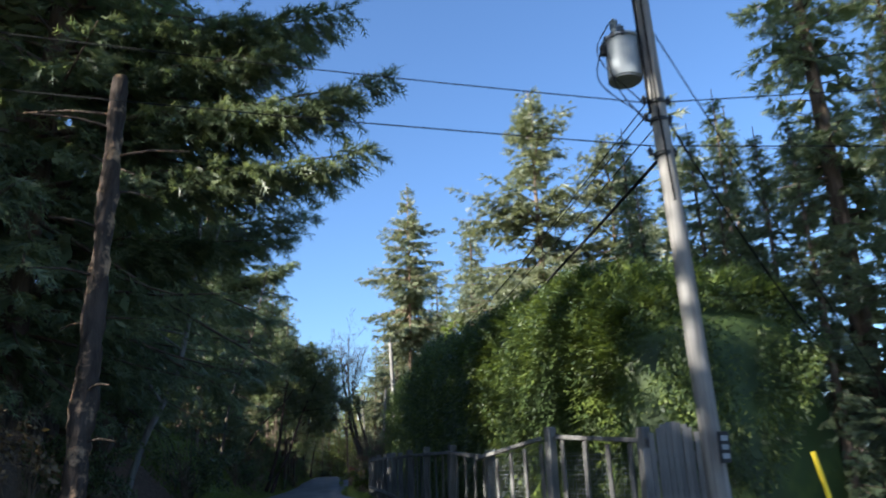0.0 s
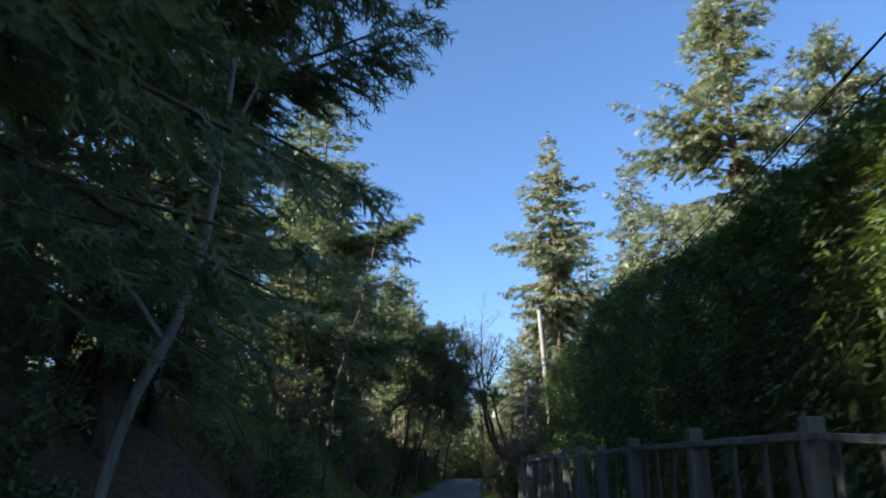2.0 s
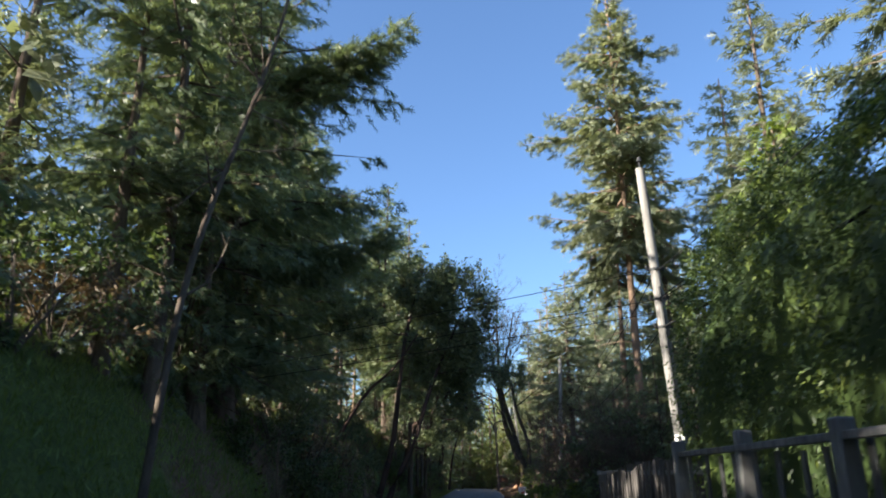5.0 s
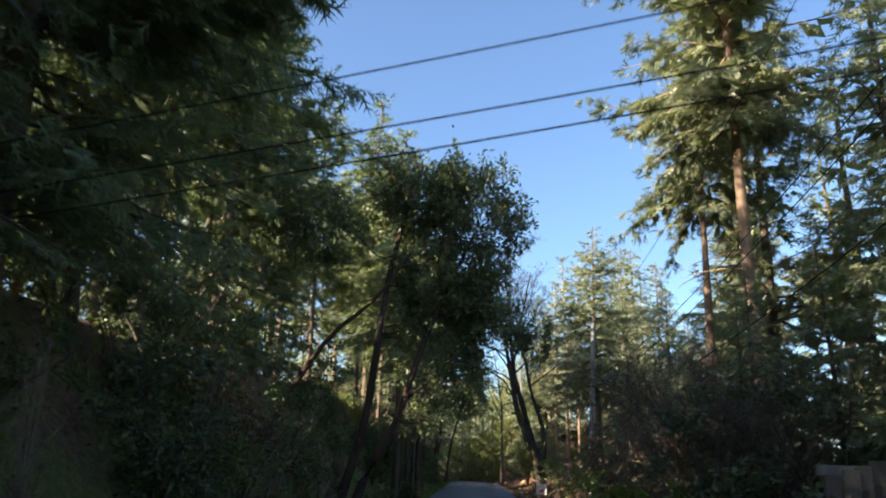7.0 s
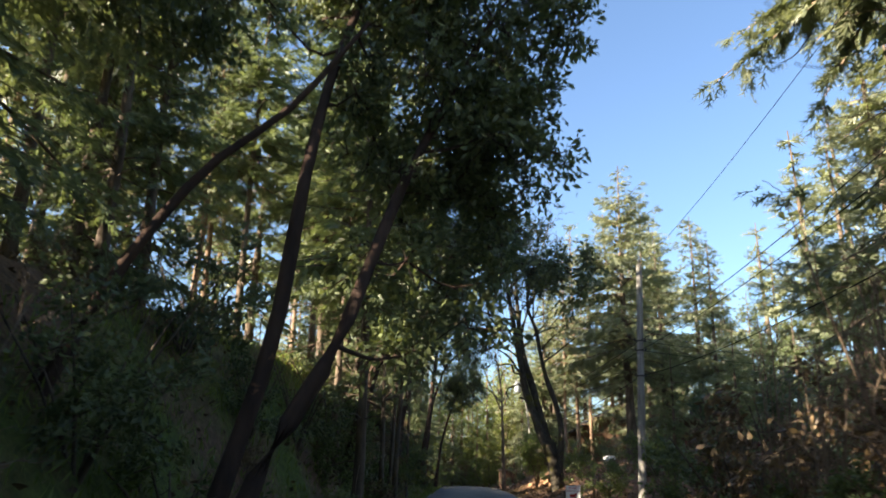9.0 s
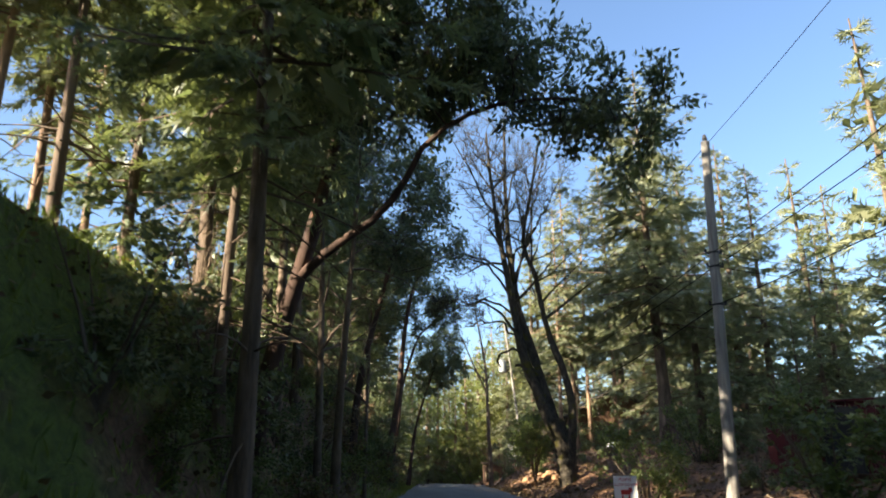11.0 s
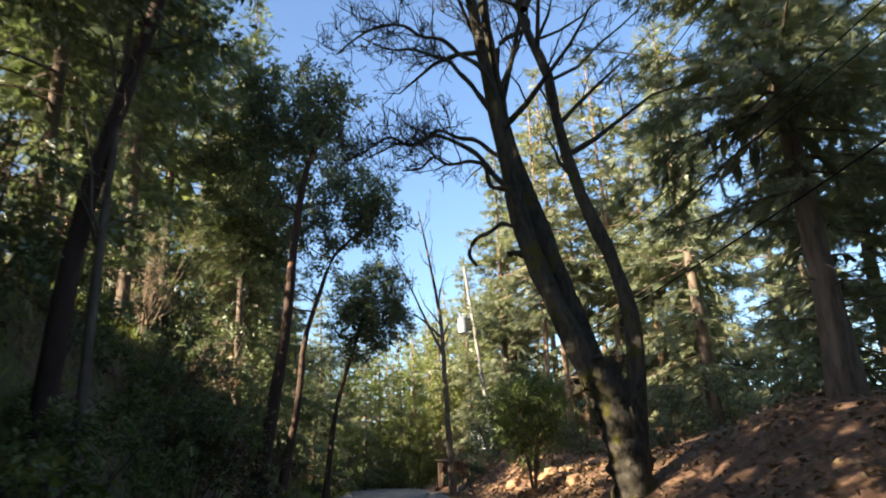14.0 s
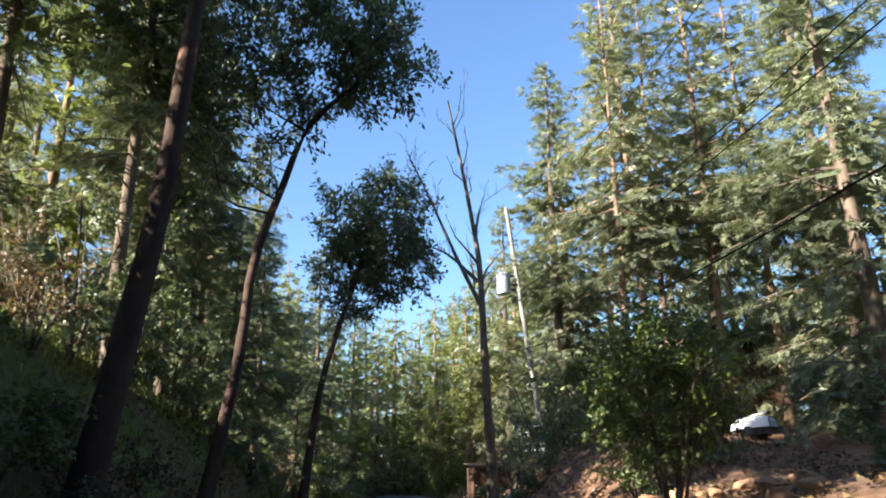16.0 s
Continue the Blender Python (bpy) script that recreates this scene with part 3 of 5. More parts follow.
m_dark = conifer_mesh(51, 20.0, 1.2, 2.3, dens=1.2, core=.6, lumpy=0.35, droop=0.8, size=.34, per_m=12, power=0.6, web=.30)
dark = put_conifer(m_dark, spot(11.9, 14.6), 0, "tall shaded fir with drooping sprays", M_FIR, M_BARK, 1.0, R_FIRS)
again(dark, spot(14.2, 9.5), 80, 0.9)
for x, y, rz, k in ((9.0, 19.5, 160, .55), (8.0, 11.6, 40, .36), (9.4, 9.0, 200, .42), (7.4, 15.4, 300, .40), (11.4, 11.6, 120, .6), (7.7, 13.4, 20, .40), (9.0, 14.4, 80, .48), (10.3, 16.0, 140, .5), (6.8, 12.6, 220, .34), (12.6, 12.8, 260, .5), (7.4, 9.8, 10, .33), (6.6, 10.8, 100, .3), (8.8, 8.8, 190, .36), (10.0, 10.6, 280, .42)):
    again(dark, spot(x, y), rz, k)
# Unseen tall firs, added so their high crowns shade across the lane.
m_high = conifer_mesh(52, 27.0, 11.3, 4.2, dens=0.5, size=0.7, per_m=8, lumpy=0.3, droop=0.4, web=.4)
high = put_conifer(m_high, spot(-8.4, 5.2), 0, "unseen tall fir added to shade the lane's east side", M_FIR, M_BARK, 1.0, R_FIRS)
for x, y, rz, k in ((-10.5, 8.6, 130, 1), (-8.6, 1.0, 250, 1), (-10.5, -3.0, 20, 1), (-8.0, 13.2, 60, .78), (-8.3, 18.2, 200, .78)):
    again(high, spot(x, y), rz, k)
m_bright = conifer_mesh(55, 9.3, 1.3, 2.1, dens=1.2, lumpy=0.25, droop=0.6, size=0.34, per_m=16, power=0.5)
put_conifer(m_bright, spot(6.8, 38.4), 0, "bushy bright green cedar behind the hedge", M_CEDAR, M_BARK, 1.0, R_FIRS)

# west bank
p = spot(-4.9, 12.8)
m_l1 = conifer_mesh(61, 21.0, 2.2, 5.0, core=.7, dens=1.3, lumpy=0.3, droop=0.5, size=0.27, slim=.6, per_m=13, power=0.55, web=.15, reach=((8.0, rel(p, [(.54, 11.6, 9.4)])[0]), (7.2, rel(p, [(-.2, 11.4, 8.5)])[0]), (6.2, rel(p, [(1.22, 11.05, 7.65)])[0]), (5.2, rel(p, [(.9, 11.6, 6.6)])[0]), (4.2, rel(p, [(-.75, 14.5, 6.0)])[0])))
put_conifer(m_l1, p, 0, "big dark fir with long limbs reaching over the lane", M_FIR, M_BARK, 1.0, R_FIRS)
p = spot(-5.2, 19.2)
m_l2 = conifer_mesh(62, 15.0, 1.6, 3.4, dens=1.0, lumpy=0.4, droop=0.45, size=0.28, slim=.6, per_m=11, power=0.6, web=.13, reach=((5.6, rel(p, [(-.09, 17.15, 7.65)])[0]),))
l2 = put_conifer(m_l2, p, 0, "dark fir on the bank with limbs over the lane", M_FIR, M_BARK, 1.0, R_FIRS)
m_l4 = conifer_mesh(64, 14.2, 3.4, 2.8, trunk_r=.13, sparse=0.2, dens=1.2, lumpy=0.35, droop=0.4, size=0.32, per_m=11, power=0.75, web=.15)
l4 = put_conifer(m_l4, spot(-5.8, 35.0), 0, "slender fir on the grassy bank", M_FIR, M_BARK, 1.0, R_FIRS)
p = spot(-6.0, 39.4)
m_l5 = conifer_mesh(65, 16.5, 1.6, 4.3, dens=1.35, core=.6, lumpy=0.3, droop=0.45, size=0.30, slim=.6, per_m=11, power=0.55, web=.13, reach=((3.6, rel(p, [(-2.0, 38.6, 7.0)])[0]), (8.2, rel(p, [(-1.6, 38.5, 12.3)])[0])))
put_conifer(m_l5, p, 0, "dark fir on the bank with limbs over the lane", M_FIR, M_BARK, 1.0, R_FIRS)
m_l3 = conifer_mesh(63, 15.0, 1.4, 3.4, dens=0.95, lumpy=0.4, droop=0.45, size=0.34, per_m=9, power=0.6, web=.18, limb_step=2)
l3 = put_conifer(m_l3, spot(-6.8, 26.5), 120, "dark fir among the trees of the bank", M_FIR, M_BARK, 0.8, R_FIRS)
again(l4, spot(-7.2, 44.5), 170, 1.0)
# Copies at (-5.2, 8.7), (-8.6, 11.0), (-5.6, 77.6) are added to cast shade.
for x, y, rz, k in ((-5.2, 8.7, 30, .38), (-7.4, 53.0, 80, .6), (-6.2, 34.0, 20, .6), (-9.6, 50.0, 110, 1.0), (-8.0, 66.5, 150, .75), (-5.7, 37.2, 200, .7), (-7.5, 38.0, 290, .8), (8.2, 71.8, 40, .36), (3.9, 44.4, 75, .30), (4.7, 45.8, 165, .36), (5.6, 42.4, 15, .40), (7.0, 40.8, 255, .45), (4.9, 43.4, 330, .34), (10.2, 70.0, 130, .42), (12.0, 72.4, 220, .5), (9.0, 64.6, 310, .36), (10.8, 66.2, 60, .45), (7.7, 66.6, 170, .26), (13.5, 69.0, 250, .55), (-5.6, 77.6, 340, .6), (-2.9, 90.6, 30, .42), (-4.0, 87.0, 200, .5), (-2.5, 95.2, 110, .38), (-4.6, 91.5, 290, .5), (-6.7, 54.2, 210, .55), (-8.6, 55.5, 320, .7), (-6.8, 15.8, 100, .9), (-8.6, 11.0, 220, .95), (-7.4, 29.2, 300, .8), (-5.6, 21.8, 10, .8), (-6.6, 11.6, 70, .9), (-6.2, 18.2, 200, 1.1), (-7.8, 13.6, 280, .9), (-4.4, 65.5, 100, .68), (-4.7, 69.6, 260, .55), (-4.3, 73.2, 170, .55), (-6.2, 47.6, 40, .75), (-3.1, 88.6, 90, .36), (-3.4, 92.5, 20, .42)):
    again(l3, spot(x, y), rz, k)
for x, y, rz, k in ((-6.4, 42.2, 200, .9),):
    again(l4, spot(x, y), rz, k)
m_pine = conifer_mesh(66, 14.5, 4.6, 2.2, dens=0.95, lumpy=0.4, droop=0.35, size=0.34, per_m=10, web=.22, power=0.6, trunk_r=0.13, dead=16)
pine = put_conifer(m_pine, spot(-4.6, 61.6), 0, "slim fir with a long bare trunk", M_FIR, M_BARK, 1.0, R_FIRS)
again(pine, spot(-3.05, 58.2), 70, 1.0, "fir with a pointed top behind the madrones")
for x, y, rz, s in ((-6.0, 79, 60, 1.0), (-7.5, 85, 10, .9), (-5.5, 90.5, 200, .8), (-4.0, 64.8, 50, .9), (-4.7, 77.2, 130, .95), (-3.5, 83.2, 280, .9), (-6.4, 74.6, 20, 1.0), (-5.7, 83.0, 160, 1.05), (-4.2, 69.0, 300, .95)):
    again(pine, spot(x, y), rz, s)
# The m_pine shape once more, sunlight put into needle and bark colours.
pale = put_conifer(m_pine, spot(-5.1, 88.2), 0, "slim fir with a long trunk, coloured as sunlit", M_FIR_SUNLIT, M_BARK_SUNLIT, 1.0, R_FIRS)
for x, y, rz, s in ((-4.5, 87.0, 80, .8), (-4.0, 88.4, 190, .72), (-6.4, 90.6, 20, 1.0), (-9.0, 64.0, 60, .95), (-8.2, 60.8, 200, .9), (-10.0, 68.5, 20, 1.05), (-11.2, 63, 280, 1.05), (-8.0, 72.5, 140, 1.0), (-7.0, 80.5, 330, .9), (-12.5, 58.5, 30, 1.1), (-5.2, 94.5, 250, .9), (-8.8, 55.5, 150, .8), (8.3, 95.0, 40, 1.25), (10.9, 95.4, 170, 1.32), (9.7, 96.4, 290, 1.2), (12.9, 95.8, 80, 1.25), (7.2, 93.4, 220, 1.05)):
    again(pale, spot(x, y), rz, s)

# close-standing firs of the west bank, bare below
m_bank = conifer_mesh(67, 13.0, 4.8, 2.5, dens=1.15, lumpy=0.35, droop=0.4, size=0.33, per_m=12, web=.20, power=0.5, trunk_r=0.12, dead=18, core=.6, limb_step=2)
bank = put_conifer(m_bank, spot(-3.8, 60.3), 0, "dark fir with a long bare trunk on the bank", M_FIR, M_BARK, 0.9, R_FIRS)
# Copies at y 78.6, 80.6 and 76.2 are added to shade the stony mound.
for x, y, rz, k in ((-5.2, 63.4, 40, 1), (-3.9, 66.4, 90, .85), (-5.6, 67.4, 150, 1), (-4.6, 71.4, 200, .9), (-6.2, 70.6, 250, 1), (-4.1, 74.6, 300, .75), (-5.8, 73.8, 350, .95), (-5.2, 78.6, 30, .95), (-6.4, 80.6, 140, 1), (-5.5, 76.2, 260, .95), (-6.8, 60.8, 70, 1), (-6.9, 52.8, 160, 1), (-8.2, 50.4, 280, 1), (-7.2, 40.6, 20, .9), (-6.9, 45.4, 300, .9), (-6.6, 47.8, 60, .85), (-7.6, 51.6, 130, .95), (-8.8, 54.0, 240, 1)):
    again(bank, spot(x, y), rz, k)

# woods behind
m_f1 = conifer_mesh(71, 14.0, 4.0, 2.3, dens=0.6, size=0.5, per_m=7, web=.4, lumpy=0.35, droop=0.4, dead=6, limb_step=3, core=.5)
m_f2 = conifer_mesh(72, 12.0, 0.5, 2.7, dens=0.7, size=0.5, per_m=6, web=.5, lumpy=0.35, droop=0.4, dead=0, limb_step=4, core=.5)
f1 = put_conifer(m_f1, spot(-9.6, 22.6), 0, "slim fir in the woods on the hill", M_FIR_SUNLIT, M_BARK_SUNLIT, 1.0, "firs of the woods")
f2 = put_conifer(m_f2, spot(-9.5, 36), 0, "bushy fir in the woods", M_FIR_SUNLIT, M_BARK, 1.0, "firs of the woods")
# Coarse firs added behind the bank trees to block sun from the lane.
m_shade = conifer_mesh(73, 14.5, 0.4, 3.0, dens=0.4, size=0.7, per_m=6, web=.9, lumpy=0.25, droop=0.4, power=.5, dead=0, limb_step=4, core=.9)
shade = put_conifer(m_shade, spot(-11.5, 27.0), 0, "dense fir added on the hill to shade the lane", M_FIR, M_BARK, 0.6, "firs of the woods")
for k, (x, y, sc) in enumerate(((-11, 24.5, .6), (-11.8, 22, .75), (-10.6, 19.6, .8), (-11.6, 17, .9), (-10.4, 14.6, .9), (-11.4, 12, .95), (-10.8, 9.6, .9), (-11.8, 7.8, .85), (-11, 5.4, .6), (-11.5, 2.8, .4), (-12.5, .6, .9), (-10.5, 0, 1), (-11.5, -2.6, 1.1), (-10.5, -5.2, 1), (-11.6, -8, 1.1), (-10.8, -11, 1.1), (-13.6, 20.6, .9), (-13.8, 15.4, 1.0), (-13.6, 10.8, 1.0), (-11.0, 33.0, .75), (-11.6, 36.0, .8), (-11.8, 39.0, .6), (-12.4, 42.0, .45), (-13.0, 48.0, .9), (-13.4, 51.5, .9))):
    again(shade, spot(x, y), 67 * k, sc)
rng = np.random.default_rng(5)
for k in range(42):
    y = -14 + 150 * (k + rng.uniform()) / 42
    x = -rng.uniform(9.0, 20.0)
    if 26 < y < 33 and x > -15 or 66 < y < 84 or 46 < y < 66 and x < -12.5 or 76 < y < 92 and x < -10:
        continue
    again((f1, f2)[rng.uniform() < (.7 if y < 42 or y > 90 else .25)], spot(x, y), rng.uniform(0, 360), rng.uniform(.75, 1.1))
for k in range(20):
    y = 0 + 140 * (k + rng.uniform()) / 20
    x = rng.uniform(17.0, 32.0)
    again((f1, f2, f2)[k % 3], spot(x, y), rng.uniform(0, 360), rng.uniform(.8, 1.15))
for k in range(30):
    x = -22 + 44 * (k + rng.uniform()) / 30
    y = rng.uniform(116, 138)
    again((f1, f2, f2)[k % 3], spot(x, y), rng.uniform(0, 360), rng.uniform(.75, 1.0))

for k, (x, y, sc) in enumerate(((13.5, 52, 1.3), (12.5, 65, 1.15), (15, 73, 1.3), (15, 95, 1.4), (12.5, 98.5, 1.25), (18, 84, 1.3), (13.5, 25, 1.3), (-8, 107, .9), (-7.6, 87, .65), (-6.2, 84.4, .5), (-9, 91, .9), (-6.9, 96, .7), (-11, 60.5, .8), (-10.4, 56, .6), (-5, 113, .75), (-3.6, 118, .8), (-.6, 112.5, .55), (1.6, 124, .9), (3.6, 119, .7), (6.2, 114, .8), (8.6, 110, .9), (13.5, 92.5, .7), (15.5, 97, .9), (17.5, 90, .9), (14.6, 86.5, .8), (19.5, 95, 1.1), (16.2, 81.5, .8), (9.6, 57, 1.05), (11.4, 53.6, 1.2), (13.2, 58.5, 1.2), (10.8, 62.5, .95), (13.4, 69.5, .9), (15.6, 77.5, .9), (11.4, 108.4, 1.3), (8.2, 107, 1.25), (14.6, 108.5, 1.35), (18, 106, .8), (21, 110, 1.0), (23.5, 112, 1.0), (25, 106, 1.0), (20.5, 103, .8), (11.5, 113, 1.0), (-10.5, 101, 1.0))):
    again(f2, spot(x, y), 77 * k, sc)

# ---- madrones ----
at = spot(-3.2, 49.6)
tr = [(rel(at, [(-3.3, 48.9, at[2]), (-2.9, 49.0, 1.5), (-2.35, 49.2, 2.6), (-1.7, 49.8, 4.8), (-0.5, 50.4, 7.8)]), .12, .04),
      (rel(at, [(-3.7, 49.4, at[2]), (-2.95, 49.4, 3.2), (-2.82, 49.4, 4.6), (-2.7, 49.8, 6.2), (-2.0, 51, 10)]), .12, .04),
      (rel(at, [(-5.6, 49.0, at[2] + 1.2), (-4.5, 49.0, 3.8), (-3.8, 49, 4.8), (-3.0, 49, 5.5), (-2.1, 49.1, 6.8)]), .10, .03)]
bl = [(rel(at, [c])[0], r) for c, r in (((-.5, 50.5, 8.3), (1.3, 1.5, 1.8)), ((-2.0, 51, 9.0), (1.5, 1.7, 1.4)), ((-1.5, 50.6, 6.4), (1.3, 1.3, 1.6)), ((-.4, 50.5, 6.0), (1.0, 1, 1.2)), ((-1.3, 51.0, 4.2), (1.3, 1.0, 1.3)), ((-4.7, 49.2, 7.4), (1.2, 1.2, 1.1)))]
put_tree("madrone_tree", broadleaf_mesh(81, tr, bl, 280, 44000, 0.13), at, "dark evergreen madrone with leaning reddish trunks", M_MADRONE, M_MADBARK, group="madrones")
at = spot(-3.5, 61.1)
tr = [(rel(at, [(-3.6, 61.1, 1.6), (-3.4, 61.1, 2.8), (-2.75, 61.0, 5.4), (-2.3, 60.8, 7.6), (-2.0, 60.6, 9.4)]), .19, .05),
      (rel(at, [(-2.95, 61, 4.4), (-2.4, 60.8, 4.85), (-1.9, 60.7, 5.15), (-1.4, 60.6, 5.7), (-1.0, 60.4, 6.4), (-.36, 60.2, 6.8), (.8, 60.0, 7.0), (2.0, 60.0, 6.9)]), .075, .02)]
bl = [(rel(at, [c])[0], r) for c, r in (((2.0, 60.1, 6.8), (1.0, 1.1, .85)), ((.9, 60.1, 7.4), (1.2, 1.0, .8)), ((-1.4, 60.7, 7.7), (1.5, 1.3, 1.2)), ((-3.0, 61.0, 6.7), (1.3, 1.2, 1.1)), ((-.7, 60.1, 8.2), (1.6, 1.5, 1.4)), ((-2.6, 60.6, 9.4), (1.7, 1.6, 1.5)))]
put_tree("madrone_tree", broadleaf_mesh(82, tr, bl, 240, 42000, 0.125), at, "madrone with a red peeling trunk, limb over the lane", M_MADRONE, M_MADBARK, group="madrones")
at = spot(-2.4, 80.0)
tr = [(rel(at, [(-2.5, 80, 1.4), (-2.22, 80, 3.2), (-2.0, 80, 4.8), (-1.85, 79.9, 6.5), (-1.6, 79.8, 8.4), (-1.2, 80, 9.8)]), .17, .05),
      (rel(at, [(-2.6, 85, 1.4), (-2.15, 85, 4.1), (-2.05, 85, 5.4), (-1.57, 85, 7.0), (-1.2, 84.9, 8.0), (-.2, 84.6, 8.8)]), .12, .04)]
bl = [(rel(at, [c])[0], r) for c, r in (((.0, 84.5, 9.2), (.95, 1.1, .8)), ((-1.0, 84.8, 9.6), (1.3, 1.4, 1.2)), ((-1.8, 85, 8.6), (.9, 1.0, .8)), ((-1.2, 84.4, 10.8), (1.3, 1.3, .9)), ((-2.7, 84.6, 10.2), (1.2, 1.2, 1.3)), ((-3.2, 83.4, 8.6), (1.3, 1.3, 1.3)), ((-2.6, 84.6, 7.2), (.9, .9, .8)), ((.5, 84.4, 9.0), (.6, .8, .5)), ((-2.2, 82, 11.0), (1.3, 1.6, .9)), ((-1.9, 80, 10.2), (1.6, 1.4, 1.1)), ((-3.1, 80.5, 9.0), (1.2, 1.2, 1.4)))]
put_tree("madrone_tree", broadleaf_mesh(83, tr, bl, 220, 36000, 0.125), at, "slender madrone leaning over the lane", M_MADRONE, M_MADBARK, group="madrones")
at = spot(-3.0, 70.6)
tr = [(rel(at, [(-3.0, 70.6, 1.2), (-2.8, 70.6, 4.0), (-2.2, 70.5, 6.5), (-1.6, 70.4, 9.0)]), .13, .04)]
bl = [(rel(at, [c])[0], r) for c, r in (((-.8, 70.4, 8.0), (1.3, 1.5, 1.4)), ((-1.5, 70.5, 9.4), (1.5, 1.6, 1.5)), ((-2.6, 70.8, 7.2), (1.3, 1.4, 1.5)), ((-2.2, 70.6, 10.2), (1.6, 1.5, 1.2)))]
put_tree("madrone_tree", broadleaf_mesh(85, tr, bl, 130, 20000, 0.12), at, "dark madrone with its crown above the lane", M_MADRONE, M_MADBARK, group="madrones")
at = spot(-1.8, 92.0)
tr = [(rel(at, [(-1.8, 91, 1.0), (-1.4, 90.8, 4), (-.3, 90.5, 7.5)]), .12, .04)]
bl = [(rel(at, [c])[0], r) for c, r in (((-.1, 90.6, 8.2), (1.3, 1.4, 1.3)), ((.3, 90.6, 7.1), (1.0, 1.2, .9)), ((-.9, 91, 7.0), (.8, 1.0, 1.1)))]
put_tree("madrone_tree", broadleaf_mesh(84, tr, bl, 110, 19000, 0.12), at, "small dark madrone at the lane's edge", M_MADRONE, M_MADBARK, group="madrones")

tr = [([(0, 0, -.1), (.1, 0, 2.5), (.3, .1, 5)], .09, .03), ([(0, 0, .8), (-.5, .2, 2.8), (-.8, .2, 4.6)], .06, .02)]
bl = [((.2, 0, 4.8), (1.2, 1.2, 1.6)), ((-.7, .2, 4.0), (1.1, 1.1, 1.3)), ((.6, .1, 3.0), (1.1, 1.1, 1.2)), ((-.2, 0, 2.0), (1.2, 1.2, 1.0))]
sunny = put_tree("broadleaf_tree", broadleaf_mesh(86, tr, bl, 60, 7000, 0.14, fine=False), spot(-4.5, 104), "yellow-green tree at the lane's far end, coloured as sunlit", M_SUNLEAF, M_TWIG, group="sunlit trees")
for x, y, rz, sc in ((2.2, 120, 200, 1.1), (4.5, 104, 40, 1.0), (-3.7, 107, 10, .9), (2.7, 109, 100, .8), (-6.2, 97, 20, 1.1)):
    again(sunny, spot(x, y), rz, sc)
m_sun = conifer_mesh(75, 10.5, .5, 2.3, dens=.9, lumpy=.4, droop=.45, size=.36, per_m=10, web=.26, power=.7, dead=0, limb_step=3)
sunfir = put_conifer(m_sun, spot(-2.8, 110), 0, "yellow-green fir at the lane's far end, coloured as sunlit", M_SUNFIR, M_BARK_SUNLIT, .9, "sunlit trees")
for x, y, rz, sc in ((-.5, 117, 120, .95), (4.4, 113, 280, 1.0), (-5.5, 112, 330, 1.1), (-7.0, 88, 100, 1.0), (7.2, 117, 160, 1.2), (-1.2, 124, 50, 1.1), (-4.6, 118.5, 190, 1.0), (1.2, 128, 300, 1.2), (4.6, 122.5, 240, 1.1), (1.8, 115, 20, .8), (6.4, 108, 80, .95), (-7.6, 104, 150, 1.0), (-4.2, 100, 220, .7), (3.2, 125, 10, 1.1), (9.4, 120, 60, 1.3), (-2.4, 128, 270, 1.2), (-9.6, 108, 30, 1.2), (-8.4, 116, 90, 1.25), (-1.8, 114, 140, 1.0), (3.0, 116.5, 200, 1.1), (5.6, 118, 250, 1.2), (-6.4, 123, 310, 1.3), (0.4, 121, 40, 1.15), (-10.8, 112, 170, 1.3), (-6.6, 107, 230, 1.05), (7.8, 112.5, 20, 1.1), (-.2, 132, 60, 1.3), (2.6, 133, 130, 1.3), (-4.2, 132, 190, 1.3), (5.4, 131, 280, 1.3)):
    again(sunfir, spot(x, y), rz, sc)

